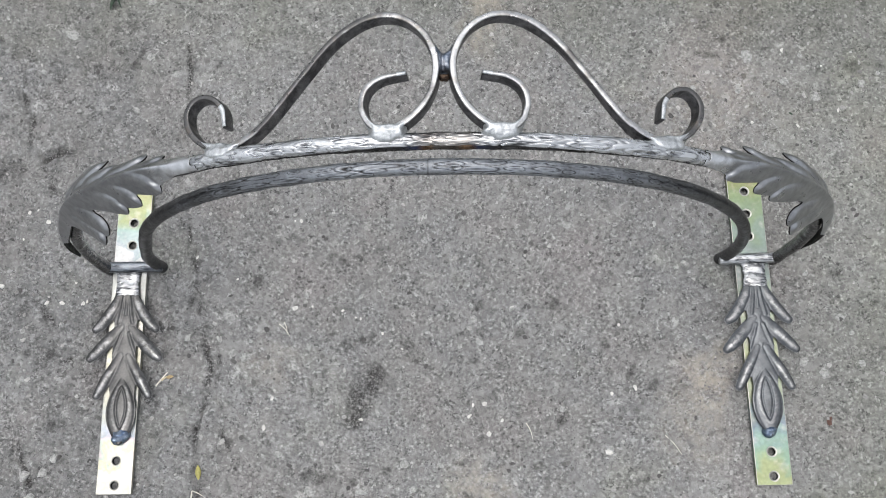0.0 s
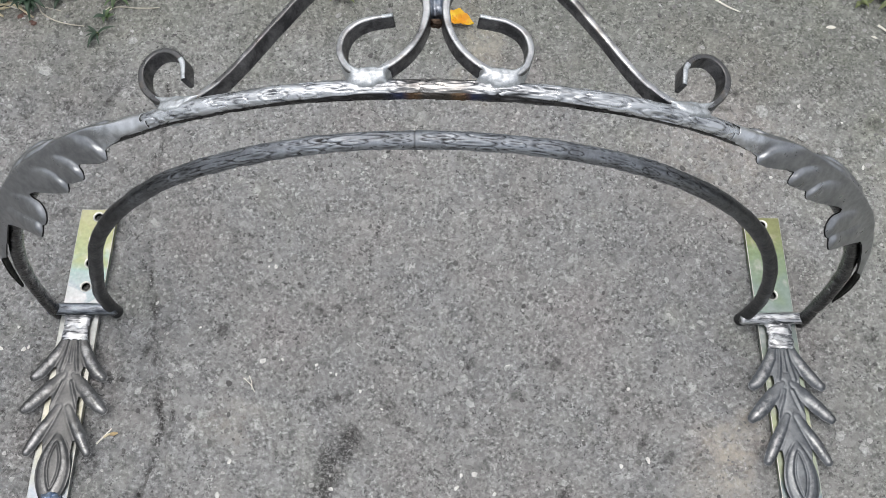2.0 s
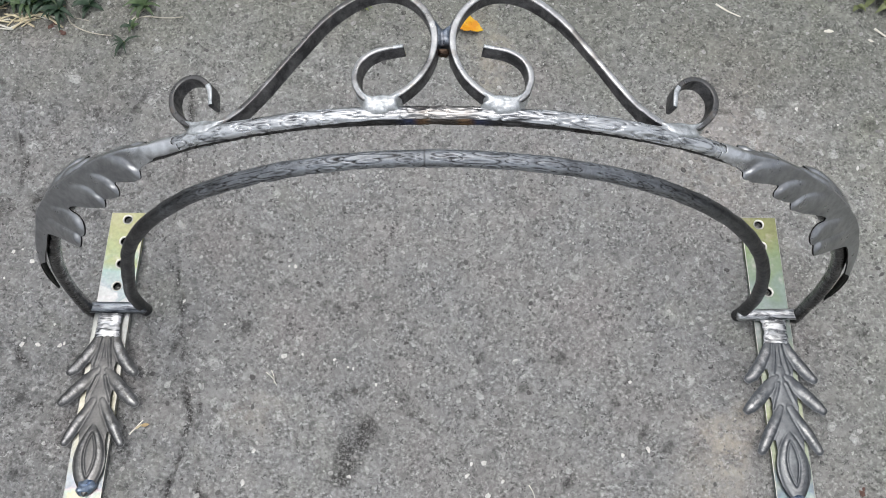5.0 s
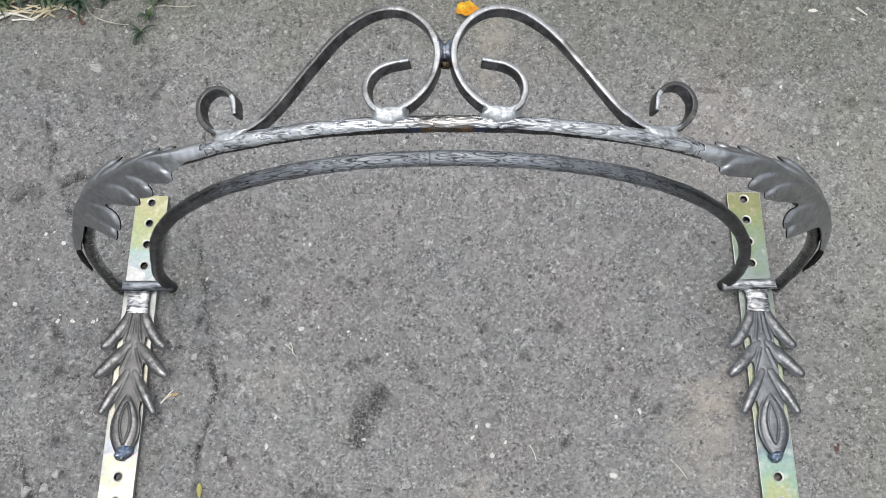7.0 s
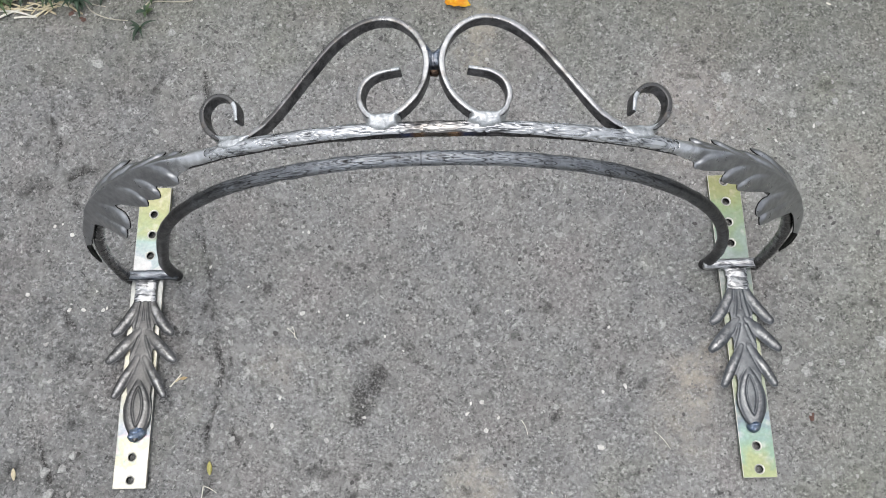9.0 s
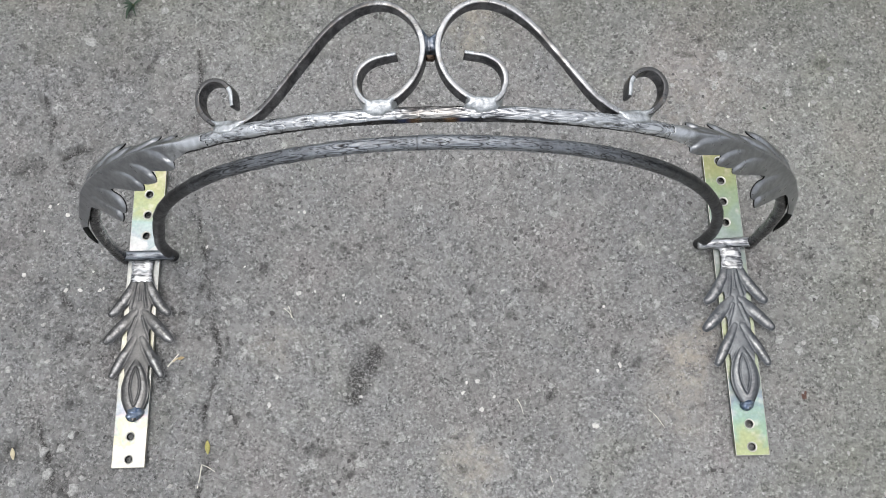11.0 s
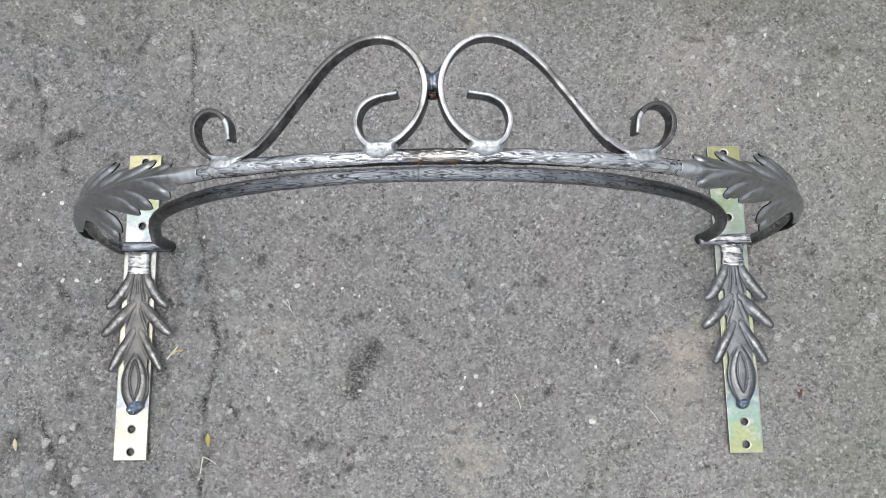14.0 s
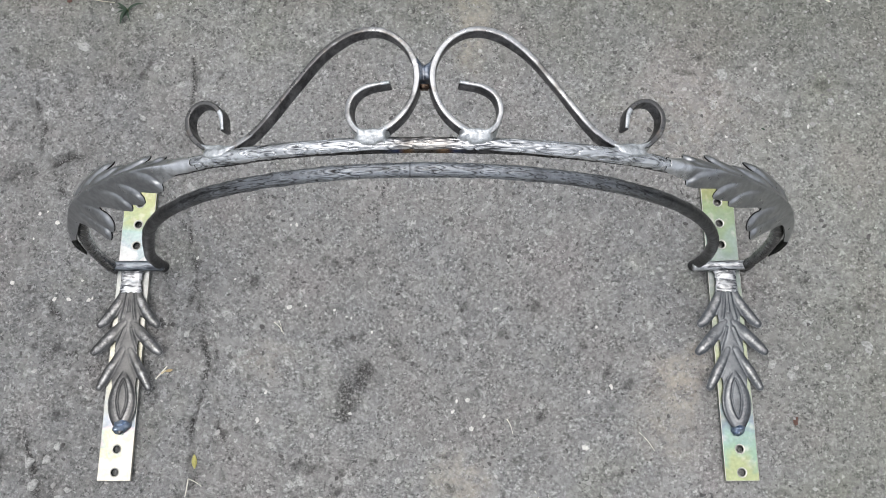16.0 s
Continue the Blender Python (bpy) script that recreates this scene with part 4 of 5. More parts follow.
# wrapped leaf, in millimetres across and along the bar: lobes of one half, and half breadth of the web down to its narrow foot
WRAP_LOBES = [
    [(1, 78, 6.0), (4.5, 62, 8.2), (7.0, 47, 8.6), (9.4, 38, 7.6), (12.6, 32.3, 4.2)],
    [(2, 106, 6.0), (8.6, 88, 9.2), (12.6, 76, 8.4), (14.8, 69.2, 6.8), (17.2, 66.4, 4.6)],
    [(3, 142, 6.5), (8.0, 119, 8.2), (12.8, 103, 8.0), (16.2, 93.6, 6.8), (18.6, 90.8, 5.0)],
    [(3, 188, 7.5), (12.0, 164, 9.2), (21.0, 147, 9.4), (24.4, 140.5, 8.6)],
    [(5, 207, 7.0), (14.5, 185, 8.2), (25, 165, 7.8), (31.5, 153, 7.0)],
]
# the lobes behind the bar lie closer together
BACK_LOBES = [WRAP_LOBES[0], [(2, 106, 6.0), (9, 88, 8.4), (16.0, 74, 7.4), (19.4, 66.5, 5.6)], [(3, 142, 6.5), (8.0, 119, 8.0), (12.5, 103, 7.0), (14.5, 96.0, 5.4)], [(3, 180, 7.5), (11.5, 152, 9.2), (19.5, 132, 8.4), (23.6, 121, 6.4)], WRAP_LOBES[4]]
WRAP_AT = (-13, 8, 19, 30, 55, 61, 75, 84, 100, 112, 126, 145, 170, 195, 208, 222, 245, 285, 297, 310, 350, 388)
WRAP_WEB = (6.8, 7.8, 9.5, 12.0, 11.5, 11.8, 16.0, 17.6, 14.5, 13.0, 12.0, 11.8, 11.8, 11.2, 10.0, 9.8, 9.8, 10.0, 8.0, 5.4, 4.6, 1.5)
# where the same marks lie on either leaf
PATTERN = (-13, 12, 28.5, 61, 84, 126, 139, 205, 390)
MARKS = {"l": (-4, 20, 37, 66, 88, 128, 140, 205, 390), "r": (-8, 4, 18, 54, 79, 123, 136, 205, 384)}
# the leaf's rise over the bar along its spine
CROWN_AT = (-0.03, -0.006, 0.03, 0.06, 0.09, 0.13, 0.185, 0.21, 0.25, 0.30, 0.34, 0.38, 0.40)
CROWN = (0.0070, 0.0076, 0.0145, 0.0175, 0.0180, 0.0196, 0.0200, 0.0182, 0.0168, 0.0160, 0.0152, 0.0125, 0.0110)


def hoop_leaf(side):
    """A leaf wrapped over the outer bar, from its neck down to its narrow foot."""
    k = -1 if side == "l" else 1
    raw = [outer_fn(math.pi / 2 - k * math.pi / 2 * i / 3000) for i in range(3001)]
    first = -0.192 if side == "l" else 0.221
    i0 = next(i for i, p in enumerate(raw) if k * (p.x - first) >= 0)
    dist = np.concatenate([[0], np.cumsum([(b - a).length for a, b in zip(raw, raw[1:])])])
    dist -= dist[i0]

    def frame_at(s):
        i = int(np.clip(np.searchsorted(dist, s), 1, len(raw) - 2))
        along = (raw[i + 1] - raw[i - 1]).normalized()
        out = Vector((-k * along.z, 0, k * along.x))
        return raw[i] + along * (s - dist[i]), out

    def soft(v):
        v = min(max(v, 0.0), 1.0)
        return v * v * (3 - 2 * v)

    rise_at = [float(np.mean(np.interp(i / 2000 - 0.05 + np.linspace(-0.012, 0.012, 9), CROWN_AT, CROWN))) for i in range(1000)]
    start = MARKS[side][0] / 1000

    def place(y, s, h):
        p, out = frame_at(s)
        R = 0.0069 + 0.0014 * soft((s - start) / 0.02)
        wide = soft((s + 0.006) / 0.050)
        thin = soft((s - 0.235) / 0.075)
        spine = rise_at[min(max(int((s + 0.05) * 2000), 0), 999)]
        wrap = math.sqrt(max(R * R - y * y, 0.0)) if abs(y) < R else -0.3 * (abs(y) - R)
        drop = 0.036 * (1 - math.exp(-(abs(y) / 0.022) ** 1.2))
        if y > 0:
            broad = soft((s - 0.06) / 0.07)
            drop = drop * (1 - broad) + 0.0185 * (y / 0.032) ** 1.7 * broad
        spread = spine - drop
        a = wide * (1 - thin)
        q = wrap * (1 - a) + spread * a if s < 0.15 else (wrap + spine - R) * (1 - a) + spread * a
        return p + out * (q + h) + Vector((0, y, 0))

    def true_s(s):
        return np.interp(s, MARKS[side], PATTERN)

    def half_breadth(x, y):
        return np.abs(x) * (1.0 if side == "l" else np.where(x < 0, np.interp(y, (0, 20, 90, 130), (1.0, 1.24, 1.2, 1.06)), np.interp(y, (0, 20), (1.0, 0.96))))

    def gaps(l, s, x):
        """Each lobe's gap, share and way, from the set before or behind the bar."""
        return [[np.where(x < 0, a, b) for a, b in zip(tongue(l, s, q), tongue(l, s, w))] for q, w in zip(WRAP_LOBES, BACK_LOBES)]

    def outline(x, y):
        s, l = true_s(y), half_breadth(x, y)
        web = np.maximum(np.maximum(l - np.interp(s, WRAP_AT, WRAP_WEB), PATTERN[0] + 0.8 * value_noise(x, x, 4.0, 70) - s), s - 389.0)
        return joined([web] + [q[0] for q in gaps(l, s, x)], 0.8)

    def shape(x, y):
        s, l = true_s(y), half_breadth(x, y)
        wide = soft_step((s - 10) / 25) * soft_step((225 - s) / 25)
        base = -1.5 * soft_step((l - 2) / 8)
        lobes = np.full(x.shape, -9.0)
        line = np.zeros(x.shape)
        for gap, share, way in gaps(l, s, x):
            dome = np.clip(1 - (share / 0.97) ** 2, 0, 1) ** 0.85
            rise = (4.5 * dome - 1.9) * soft_step(way / 0.45) - 2.1 * (1 - soft_step(way / 0.45)) - 0.9 * soft_step((way - 0.72) / 0.28) ** 2 * soft_step((share - 0.3) / 0.7)
            lobes = np.where(gap < 0.8, np.maximum(lobes, rise), lobes)
            # pale lines along the lobes' edges: glints painted into the colour
            line = np.maximum(line, np.exp(-((gap + 0.6) / 0.8) ** 2) * soft_step((way - 0.2) / 0.2) * soft_step((0.75 - way) / 0.2))
        h = wide * (np.maximum(base, lobes) + 0.9 * np.exp(-(l / 2.2) ** 2))
        h += 0.5 * value_noise(x, y, 22.0, 71 + k) + 0.2 * value_noise(x, y, 7.0, 75 + k)
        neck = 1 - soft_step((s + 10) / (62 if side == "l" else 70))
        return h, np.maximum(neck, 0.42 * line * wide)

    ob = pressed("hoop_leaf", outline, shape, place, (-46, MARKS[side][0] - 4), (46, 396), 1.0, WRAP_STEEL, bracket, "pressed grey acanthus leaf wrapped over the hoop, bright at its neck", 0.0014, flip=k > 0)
    # near-black scale inside; the rim's shade is painted with it
    ob.data.materials.append(SHADE_BLACK)
    ob.modifiers["sheet"].material_offset = 1
    ob.modifiers["sheet"].material_offset_rim = 1
    return ob


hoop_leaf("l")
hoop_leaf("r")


# welds that fill the corners between the scrolls and the hoop
def scroll_weld(x0, mirror, crest, material, seed, label):
    line = spline([(x, y, 0.0) for x, y in scroll_plan(mirror)], 6)
    arms = [(1000 * p.x, 1000 * p.y, max(5.8 - abs(1000 * (p.x - x0)) * 0.22, 1.0)) for p in line if abs(p.x - x0) < 0.021 and p.y < 0.246]

    def outline(x, y):
        bead = np.hypot((x - 1000 * x0) / 2.0, (y - 226.5) / 1.0) - 7.6 - 1.2 * value_noise(x, y, 5.0, seed)
        return joined([bead, tongue(x, y, arms)[0]], 1.5)

    def shape(x, y):
        g = outline(x, y)
        full = 1 - np.exp(np.minimum(g, 0) / 0.9)
        top = np.interp(y, (216, 222, 228, 232), crest) + 0.5 * np.abs(value_noise(x, y, 7.0, seed + 1)) - 0.4 * np.abs(value_noise(x, y, 5.0, seed + 2)) + 0.2 * value_noise(x, y, 1.6, seed + 2)
        return -7.0 + (top + 7.0) * full, np.zeros(x.shape)

    def place(x, y, h):
        return Vector((x, y, scroll_height(x) + h))

    return pressed("weld_bead", outline, shape, place, (1000 * x0 - 26, 214), (1000 * x0 + 26, 250), 0.55, material, bracket, label, 0.0)


scroll_weld(-0.1675, False, (5.0, 10.8, 9.6, 7.6), WELD, 81, "shiny pale weld metal")
scroll_weld(-0.035, False, (-0.5, 4.6, 7.3, 7.2), WELD, 84, "shiny pale weld metal")
scroll_weld(0.0515, True, (-0.5, 4.6, 7.3, 7.2), WELD, 87, "shiny pale weld metal")
scroll_weld(0.1825, True, (5.0, 10.8, 9.6, 7.6), WELD, 90, "shiny pale weld metal")


def centre_weld():
    """The web of weld metal where the two scrolls touch."""
    def outline(x, y):
        tall = 8.5 + 6.0 * np.minimum(np.abs(x - 8.8) / 6.0, 1.2) ** 2 + 1.0 * value_noise(x, y, 4.0, 93)
        return np.maximum(np.abs(x - 8.8) - 6.6, np.abs(y - 283.0) - tall)

    def shape(x, y):
        full = 1 - np.exp(np.minimum(np.abs(y - 283.0) - 8.5 - 6.0 * np.minimum(np.abs(x - 8.8) / 6.0, 1.2) ** 2, 0) / 1.5)
        return -6.0 + full * (9.6 + 0.25 * np.abs(x - 8.8) + 0.9 * value_noise(x, y, 3.0, 94) - 1.4 * np.exp(-((x - 7.4) / 1.3) ** 2)), np.zeros(x.shape)

    return pressed("weld_bead", outline, shape, lambda x, y, h: Vector((x, y, scroll_height(x) + h)), (0, 262), (18, 300), 0.5, BLUED, bracket, "bluish weld joining the scrolls", 0.0)


centre_weld()


# ---- pale stones set in the paving ----
def pebble(x, y, r, seed, tone):
    rng = np.random.RandomState(seed)
    v = pebble_shape(rng, r, 0.5)
    z = float(ground_height(np.array([x]), np.array([y]))[0])
    return mesh_object("pebble", v + np.array([x, y, z - 0.1 * r]), ICO, tone, ground, smooth=False)


DULL = make_plain("dull_stone", (0.36, 0.362, 0.35), 0.9, 0.45, 330)
WHITE_STONES = [(-0.289, 0.237, 4), (-0.166, 0.279, 4), (-0.173, 0.279, 2), (-0.172, 0.173, 5), (-0.151, 0.175, 3), (0.031, 0.045, 4), (0.048, 0.059, 4), (0.036, 0.057, 3), (0.053, 0.024, 5), (0.069, 0.039, 3), (-0.093, 0.043, 4), (-0.196, 0.068, 4), (-0.466, 0.185, 4), (-0.448, 0.184, 4), (-0.422, 0.182, 4), (-0.417, 0.185, 3), (0.223, 0.074, 4), (0.196, 0.068, 3), (0.19, 0.003, 5), (-0.205, 0.035, 4), (-0.52, 0.205, 4), (0.44, 0.39, 4)]
DULL_STONES = [(-0.075, 0.049, 6), (-0.456, 0.525, 12), (-0.358, 0.495, 8), (0.385, 0.483, 11), (0.43, 0.448, 8), (0.524, 0.443, 8), (-0.468, -0.04, 10), (-0.436, -0.06, 10), (-0.478, -0.016, 10), (0.154, 0.269, 8), (0.187, 0.256, 6), (-0.188, 0.005, 6), (-0.261, 0.139, 7), (-0.277, 0.026, 8), (0.083, 0.169, 5), (-0.23, 0.115, 9), (0.29, 0.22, 7), (0.54, 0.12, 9), (0.42, 0.1, 9), (0.2, 0.16, 6), (-0.36, 0.57, 9)]
for i, (x, y, r) in enumerate(WHITE_STONES):
    pebble(x, y, r / 1080, 100 + i, PALE)
for i, (x, y, r) in enumerate(DULL_STONES):
    pebble(x, y, r / 1200, 200 + i, DULL)

EMBEDDED = [(-0.373, 0.425, 9), (-0.492, 0.477, 6), (-0.411, 0.426, 5), (-0.345, 0.513, 5), (-0.325, 0.471, 6), (-0.244, 0.122, 8), (-0.298, 0.14, 8), (-0.189, 0.195, 7), (-0.132, 0.184, 5), (-0.093, 0.186, 7), (-0.157, 0.187, 5), (-0.222, 0.135, 6), (-0.015, 0.142, 6), (0.022, 0.125, 5), (0.128, 0.189, 6), (0.21, 0.168, 6), (0.094, 0.153, 5), (0.072, 0.15, 5), (0.233, 0.202, 7), (0.251, 0.115, 6), (0.039, 0.157, 8), (0.467, 0.426, 10), (0.452, 0.483, 5), (0.371, 0.436, 7)]
EMBEDDED += [(0.545, 0.457, 6), (0.316, 0.442, 5), (0.44, 0.473, 5), (-0.15, -0.036, 14), (-0.093, -0.038, 11), (-0.187, 0.004, 7), (-0.205, 0.003, 5), (-0.211, -0.045, 5), (-0.105, -0.064, 6), (-0.126, -0.064, 6), (0.017, 0.002, 8), (-0.043, -0.008, 10), (-0.033, -0.035, 7), (-0.003, -0.01, 6), (0.191, 0.006, 9), (0.138, 0.05, 7), (0.131, -0.072, 8), (0.467, 0.153, 9), (0.441, 0.088, 11), (0.538, 0.127, 10), (0.48, 0.135, 6), (0.432, 0.206, 8), (0.488, 0.099, 6), (-0.521, 0.01, 6), (-0.444, 0.003, 7), (-0.228, 0.094, 6)]
EMBEDDED += [(-0.472, -0.043, 9), (-0.456, -0.013, 9), (-0.479, -0.017, 10), (-0.437, -0.063, 12), (-0.511, -0.052, 9), (-0.52, 0.012, 7), (-0.276, 0.026, 7), (-0.464, -0.074, 8), (-0.504, -0.027, 6), (-0.529, 0.084, 8), (-0.494, 0.049, 6), (-0.516, 0.074, 6), (-0.427, -0.047, 6), (-0.41, 0.048, 6), (-0.313, -0.075, 7), (-0.527, 0.14, 6), (-0.492, 0.15, 7), (-0.245, 0.122, 8)]
for i, (x, y, r) in enumerate(EMBEDDED):
    pebble(x, y, r / 1350, 700 + i, DULL)
BRIGHT_STONES = [(-0.1, 0.161, 3), (-0.094, 0.159, 3), (-0.068, 0.142, 4), (-0.046, 0.123, 3), (-0.115, 0.169, 3), (-0.241, 0.209, 3), (0.208, 0.148, 4), (0.084, 0.17, 5), (0.159, 0.093, 3), (0.491, 0.409, 6), (0.384, 0.395, 4), (0.43, 0.49, 5), (0.476, 0.468, 3), (0.558, 0.427, 4), (-0.494, 0.295, 5), (-0.484, 0.298, 4), (-0.471, 0.283, 5), (-0.499, 0.262, 3), (-0.433, 0.208, 3)]
for i, (x, y, r) in enumerate(BRIGHT_STONES):
    pebble(x, y, r / 1500, 900 + i, PALE)

CHIP = make_plain("dark_chip", (0.085, 0.083, 0.08), 0.85, 0.4, 260)
for i, (x, y, r) in enumerate(((0.232, -0.028, 5), (0.553, 0.262, 7), (-0.107, -0.033, 6), (-0.106, -0.050, 6), (-0.094, 0.230, 6), (-0.037, 0.189, 5), (-0.089, 0.135, 7), (0.075, 0.005, 3), (0.285, 0.405, 6), (-0.378, 0.487, 7), (0.125, 0.175, 4), (-0.437, 0.005, 5), (-0.443, 0.063, 5))):
    pebble(x, y, r / 1500, 500 + i, CHIP)

# ---- litter ----
STRAW = make_plain("dry_straw", (0.62, 0.55, 0.38), 0.6, 0.2, 200)
STEM = make_plain("dry_stem", (0.44, 0.41, 0.34), 0.7, 0.25, 200)
WHITE_STRAW = make_plain("bleached_straw", (0.72, 0.70, 0.62), 0.6, 0.15, 200)
TAN_POD = make_plain("tan_pod", (0.46, 0.34, 0.18), 0.6, 0.25, 300)
POD = make_plain("yellow_pod", (0.40, 0.37, 0.12), 0.6, 0.25, 300)


def make_petal():
    """Autumn leaf: yellow at the rim, orange in patches, darker veins."""
    m = Mat("yellow_leaf_skin", 0.55)
    c = m.mix((0.72, 0.50, 0.02), (0.66, 0.27, 0.004), m.ramp(m.noise(70, 4, 0.6), (0.38, 0.0), (0.6, 1.0)))
    c = m.mix(c, (0.30, 0.12, 0.01), m.ramp(m.noise(260, 4, 0.7), (0.58, 0.0), (0.7, 0.7)))
    return m.colour(c).bump(m.noise(400), 0.3, 0.0005).m


PETAL = make_petal()
RUST = make_plain("reddish_crumb", (0.12, 0.065, 0.052), 0.85, 0.3, 300)
GREEN = make_plain("weed_green", (0.055, 0.095, 0.034), 0.5, 0.4, 90)
DEEP_GREEN = make_plain("weed_dark_green", (0.025, 0.052, 0.028), 0.5, 0.35, 90)
LIGHT_GREEN = make_plain("weed_light_green", (0.13, 0.155, 0.06), 0.5, 0.3, 90)


def twig(points, r, material, name, label, category, parent=None, taper=0.6):
    line = spline(points, 8)
    n = len(line)
    v, f = sweep(line, [Vector((0.02, 0.03, 1)).normalized()] * n, lambda i: [(r * (1 - (1 - taper) * i / n) * math.cos(k * math.pi / 3), 0.7 * r * (1 - (1 - taper) * i / n) * math.sin(k * math.pi / 3)) for k in range(6)])
    ob = mesh_object(name, v, f, material, parent)
    return tagged(ob, label, category) if parent is None else ob


def low(x, y, r):
    return float(ground_height(np.array([x]), np.array([y]))[0]) + 0.6 * r


def lying(pts, r, material, name, label, category, lift=0.0):
    return twig([(x, y, low(x, y, r) + lift * math.sin(math.pi * i / (len(pts) - 1))) for i, (x, y) in enumerate(pts)], r, material, name, label, category)


lying([(-0.331, 0.084), (-0.325, 0.092), (-0.318, 0.100)], 0.0011, WHITE_STRAW, "straw", "short bleached straw on concrete", "straw")
lying([(-0.325, 0.091), (-0.320, 0.094), (-0.315, 0.095)], 0.0013, STRAW, "straw", "short tan straw on concrete", "straw")
lying([(-0.2845, -0.034), (-0.286, -0.048), (-0.2885, -0.062)], 0.0009, WHITE_STRAW, "straw", "thin bleached straw beside a crack", "straw")
lying([(-0.2845, -0.034), (-0.276, -0.038), (-0.268, -0.043)], 0.0006, WHITE_STRAW, "straw", "thin bleached straw beside a crack", "straw")
lying([(0.345, 0.641), (0.36, 0.631), (0.374, 0.621)], 0.0017, WHITE_STRAW, "straw", "stiff white straw on concrete", "straw")
lying([(0.541, 0.606), (0.546, 0.601), (0.553, 0.594)], 0.0020, WHITE_STRAW, "straw", "stiff white straw on concrete", "straw")
lying([(-0.492, 0.624), (-0.484, 0.62), (-0.475, 0.607), (-0.459, 0.597), (-0.441, 0.592), (-0.423, 0.591)], 0.0012, STEM, "dry_stem", "thin dry winding stem lying on concrete", "stem")
lying([(-0.406, 0.604), (-0.398, 0.61), (-0.385, 0.617), (-0.36, 0.617), (-0.343, 0.616), (-0.334, 0.618)], 0.0013, STEM, "dry_stem", "thin dry winding stem lying on concrete", "stem")
lying([(-0.406, 0.604), (-0.398, 0.613), (-0.390, 0.623), (-0.376, 0.642)], 0.0013, STEM, "dry_stem", "thin dry stem lying on concrete", "stem")
lying([(-0.505, 0.617), (-0.49, 0.621), (-0.475, 0.617), (-0.455, 0.613)], 0.0010, STEM, "dry_stem", "thin dry stem lying on concrete", "stem")
for a, b in (((-0.190, 0.155), (-0.177, 0.140)), ((-0.184, 0.157), (-0.180, 0.142)), ((0.254, 0.020), (0.272, -0.002)), ((0.128, -0.048), (0.136, -0.068)), ((0.096, 0.036), (0.103, 0.018))):
    lying([a, ((a[0] + b[0]) / 2 + 0.001, (a[1] + b[1]) / 2 + 0.001), b], 0.0005, WHITE_STRAW, "fibre", "short pale dry fibre on concrete", "fibre")
for i in range(44):
    rng = np.random.RandomState(400 + i)
    x, y, a, l = rng.uniform(-0.62, -0.505), rng.uniform(0.594, 0.645), rng.uniform(-0.5, 0.6), rng.uniform(0.012, 0.03)
    if y < 0.603 and x > -0.53:
        y += 0.012
    d = Vector((math.cos(a), math.sin(a))) * l
    lying([(x - d.x, y - d.y), (x, y + 0.001), (x + d.x, y + d.y)], rng.uniform(0.0010, 0.0022), STRAW if i % 3 else WHITE_STRAW, "straw", "flat pale dry grass straw under weeds", "straw", lift=rng.uniform(0, 0.006))


def pod(x, y, length, turn, material, name, label):
    """A small pointed husk."""
    n, m = 14, 10
    v, f = [], []
    for i in range(n + 1):
        t = i / n
        r = length * 0.19 * math.sin(math.pi * t) ** 0.8 + 0.00005
        for k in range(m):
            b = 2 * math.pi * k / m
            v.append((length * (t - 0.5), r * math.cos(b), r * 0.6 * math.sin(b) + 0.1 * length * math.sin(math.pi * t) * 0.3))
    for i in range(n):
        for k in range(m):
            l = (k + 1) % m
            f.append((i * m + k, i * m + l, i * m + m + l, i * m + m + k))
    ob = mesh_object(name, v, f, material)
    ob.matrix_basis = pose(x, y, low(x, y, length * 0.1), 0, 0, turn)
    return tagged(ob, label, "husk")


pod(-0.278, -0.014, 0.017, 95, POD, "seed_husk", "small yellow seed husk in a crack")
pod(-0.3155, 0.0945, 0.0100, 10, TAN_POD, "seed_husk", "small orange-tan husk beside a straw")
pod(-0.514, -0.017, 0.015, 100, STRAW, "seed_husk", "small tan seed husk on concrete")
pod(0.483, 0.602, 0.014, 2, WHITE_STRAW, "seed_husk", "small pale straw husk on concrete")
pod(0.5335, 0.588, 0.008, -25, WHITE_STRAW, "seed_husk", "tiny pale husk on concrete")
pod(0.433, 0.406, 0.006, -30, DEEP_GREEN, "seed_husk", "tiny dark seed on concrete")


def crumb(x, y, r, seed):
    ob = mesh_object("clay_crumb", pebble_shape(np.random.RandomState(seed), r, 0.45), ICO, RUST, None, smooth=False)
    ob.location = (x, y, low(x, y, r * 0.35))
    return tagged(ob, "reddish clay crumb lying on concrete", "crumb", group="clay crumbs")


for i, (x, y, r) in enumerate(((-0.484, 0.593, 0.0042), (-0.488, 0.597, 0.003), (-0.502, 0.603, 0.0045), (-0.496, 0.607, 0.004), (0.442, 0.032, 0.004), (0.444, 0.036, 0.003))):
    crumb(x, y, r, 300 + i)


def blade(length, width, arch, droop, fold=0.15, n=12, m=6, wavy=0.0):
    """Vertices and faces of one leaf along +x with a midrib fold."""
    v, f = [], []
    for i in range(n + 1):
        t = i / n
        w = width * math.sin(math.pi * (0.06 + 0.94 * t) ** 0.75) ** 0.8 * (1 if t < 1 else 0)
        for j in range(m + 1):
            q = 2 * j / m - 1
            z = arch * math.sin(math.pi * t * 0.7) - droop * t * t + fold * w * abs(q) + wavy * math.sin(9 * t + 3 * q)
            v.append(Vector((length * t, w * q * 0.5, z)))
    for i in range(n):
        for j in range(m):
            a = i * (m + 1) + j
            f.append((a, a + 1, a + m + 2, a + m + 1))
    return v, f


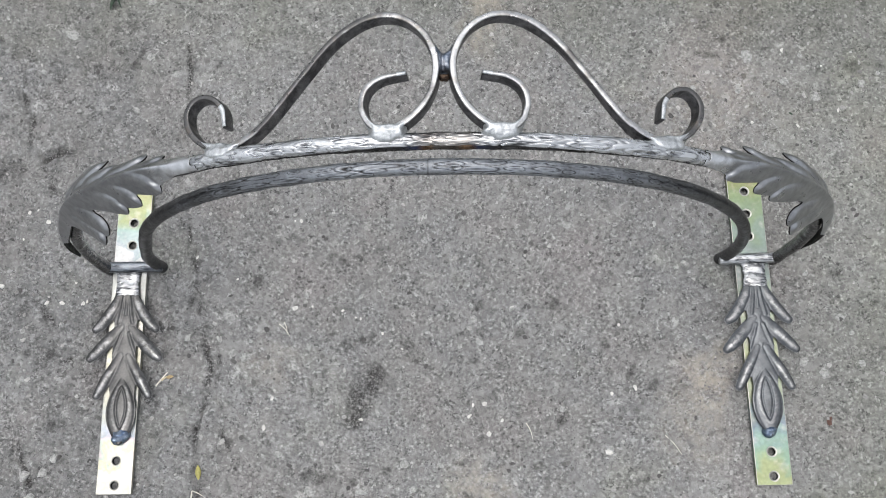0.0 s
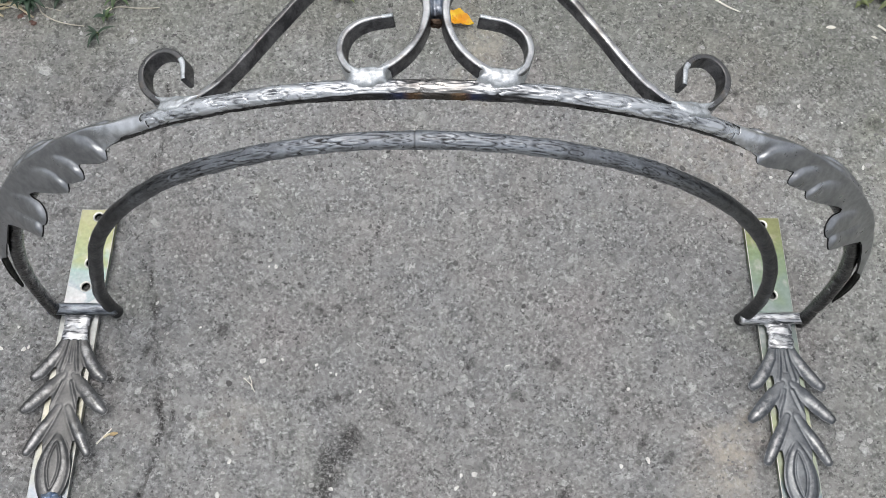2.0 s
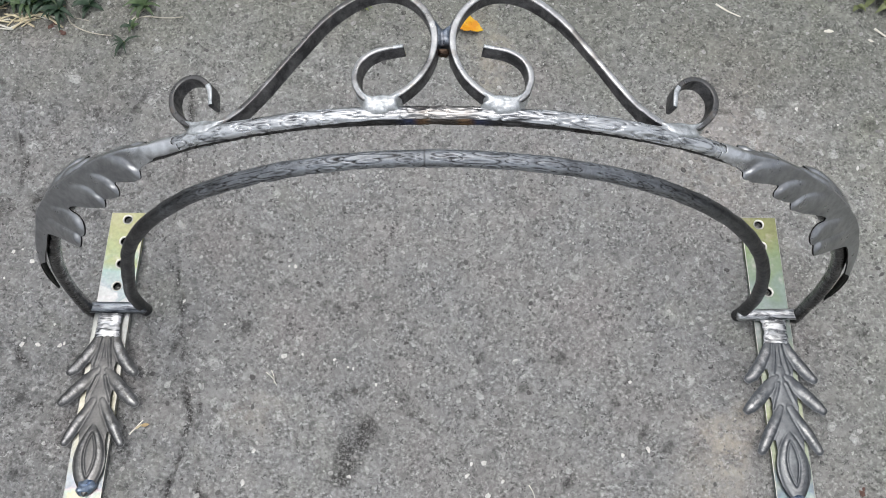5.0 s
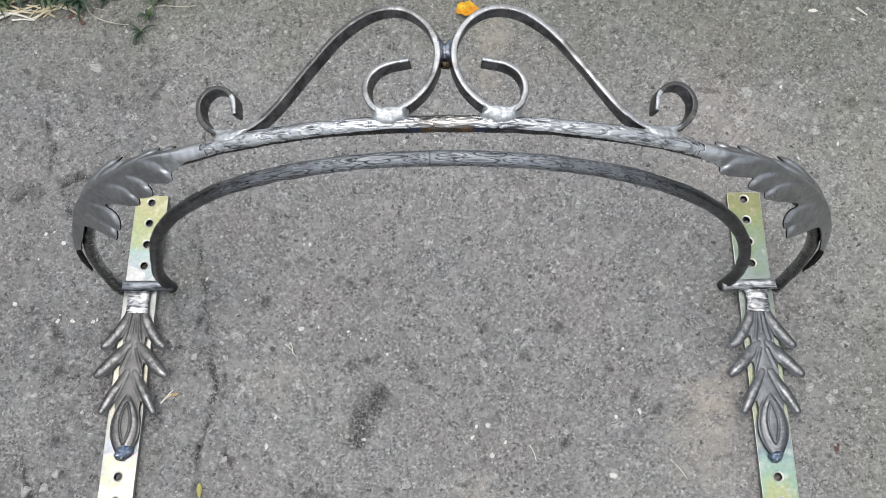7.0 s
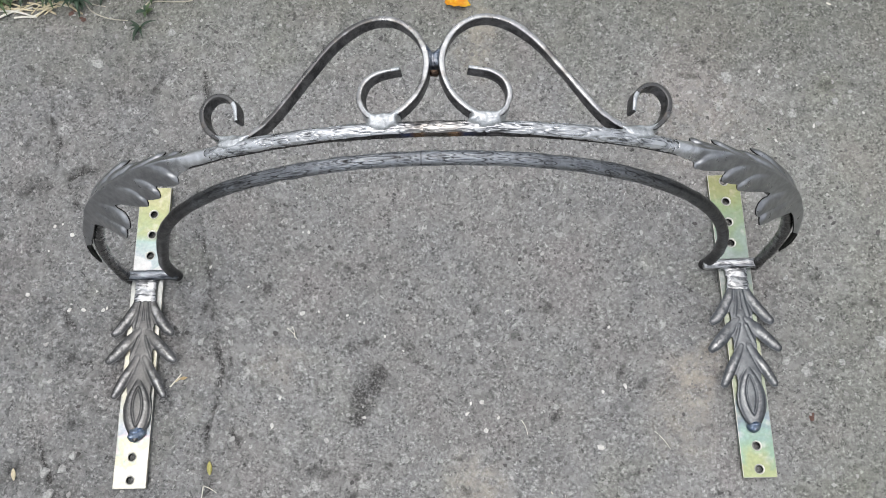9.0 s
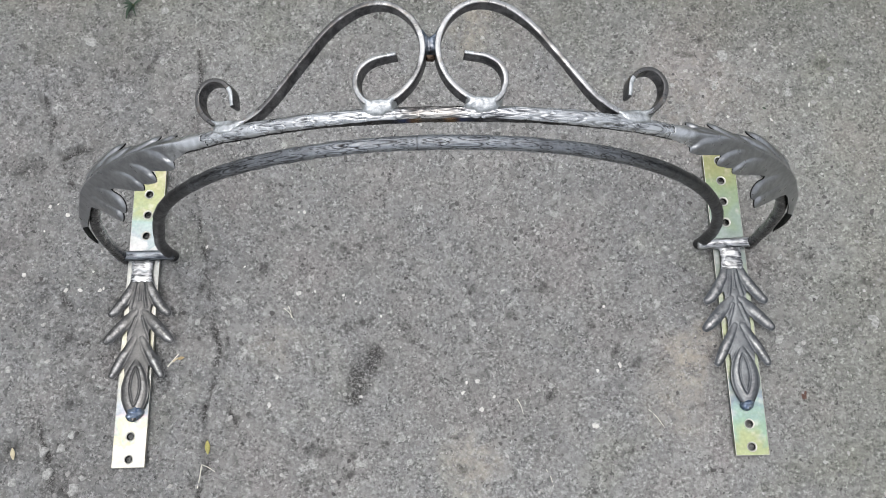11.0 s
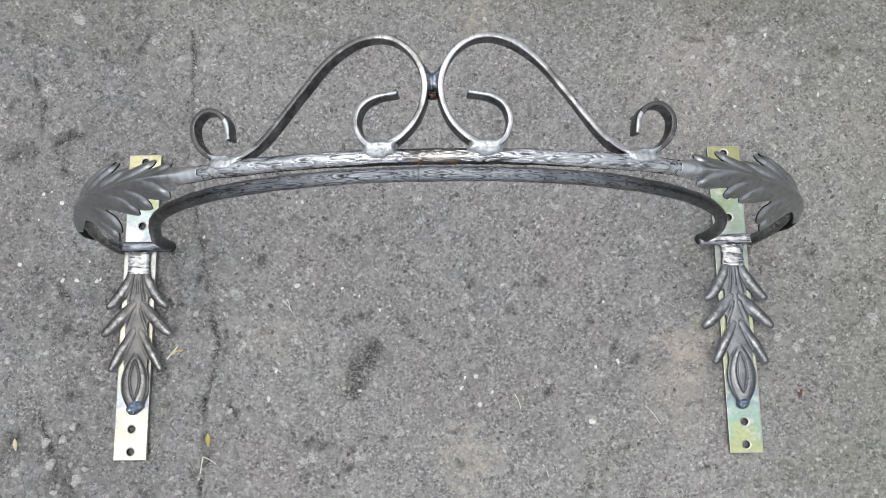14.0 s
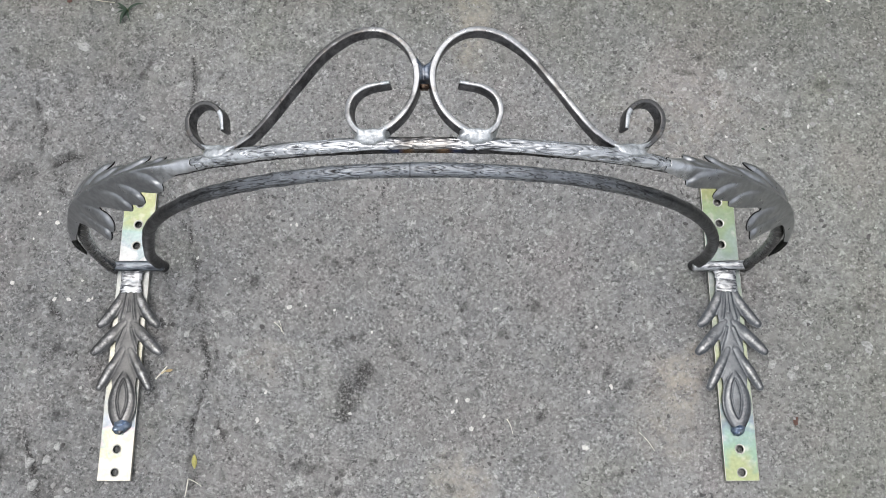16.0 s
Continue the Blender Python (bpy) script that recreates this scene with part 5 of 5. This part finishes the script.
def fallen_leaf():
    v, f = blade(0.036, 0.021, 0.004, 0.0025, 0.22, 26, 14, 0.0012)
    for p in v:
        p.y *= 1 + 0.10 * math.sin(p.x * 520) + 0.04 * math.sin(p.x * 1300 + 1)
        p.z += 0.0009 * math.sin(p.x * 380 + p.y * 300)
    ob = mesh_object("fallen_leaf", v, f, PETAL)
    ob.matrix_basis = pose(0.0145, 0.6085, 0.0016, 6, 0, -17)
    ob.modifiers.new("skin", "SOLIDIFY").thickness = 0.0004
    return tagged(ob, "fallen bright yellow-orange leaf on concrete", "leaf")


fallen_leaf()


def weed(x, y, leaves, label, seed, material, length=(0.02, 0.03), width=0.007, turns=None, rise=0.006):
    """A low weed: a stem and a rosette of narrow leaves."""
    rng = np.random.RandomState(seed)
    root = tagged(new("weed"), label, "weed")
    root.location = (x, y, low(x, y, 0.0))
    twig([(0, 0, -0.001), (0.001, 0.001, rise * 0.5), (0, 0, rise)], 0.0011, LIGHT_GREEN, "stem", "", "", root)
    for i in range(leaves):
        a = turns[i % len(turns)] if turns else rng.uniform(0, 360)
        l = rng.uniform(*length)
        v, f = blade(l, width * rng.uniform(0.7, 1.2), rng.uniform(0.2, 0.5) * l, rng.uniform(0.1, 0.45) * l)
        m = pose(0, 0, rise * rng.uniform(0.3, 1.0), 0, rng.uniform(-18, 8), a + rng.uniform(-8, 8))
        v = [m @ p for p in v]
        for p in v:
            p.z = max(p.z, 0.0006)
        mesh_object("leaf", v, f, material if rng.rand() < 0.7 else DEEP_GREEN, root)
    return root


weed(-0.4035, 0.577, 8, "small dark green weed growing from concrete", 1, DEEP_GREEN, (0.012, 0.024), 0.0034, turns=[150, 172, 240, 252, 262, 20, 200, 285])
weed(-0.396, 0.600, 5, "small yellowish green weed beside dry stems", 2, GREEN, (0.010, 0.018), 0.006, turns=[70, 110, 280, 20, 200])
weed(-0.385, 0.634, 15, "leafy green weed at the paving's edge", 3, GREEN, (0.016, 0.032), 0.0062)
weed(-0.455, 0.634, 14, "dark green weed at the paving's edge", 4, DEEP_GREEN, (0.012, 0.026), 0.006)
weed(-0.113, 0.638, 9, "small light green weed at the paving's edge", 5, LIGHT_GREEN, (0.012, 0.024), 0.008)
weed(0.522, 0.636, 5, "yellowish flowering weed at the paving's edge", 6, LIGHT_GREEN, (0.008, 0.014), 0.006)
rng = np.random.RandomState(77)
for i in range(11):
    weed(-0.615 + 0.0125 * i + rng.uniform(-0.006, 0.006), 0.628 + rng.uniform(-0.012, 0.03), 16, "bushy green weed among dry straw", 10 + i, GREEN if i % 2 else DEEP_GREEN, (0.014, 0.032), 0.0065, rise=0.014)
for i in range(10):
    weed(-0.625 + 0.0135 * i + rng.uniform(-0.006, 0.006), 0.650 + rng.uniform(-0.012, 0.02), 14, "dense dark green weed at the paving's edge", 50 + i, DEEP_GREEN if i % 3 else GREEN, (0.014, 0.028), 0.007, rise=0.016)
for i in range(7):
    weed(0.545 + 0.014 * i + rng.uniform(-0.006, 0.006), 0.650 - 0.006 * i + rng.uniform(-0.004, 0.02), 9, "bushy light green weed at the paving's edge", 30 + i, GREEN if i % 2 else LIGHT_GREEN, (0.02, 0.036), 0.009, rise=0.012)
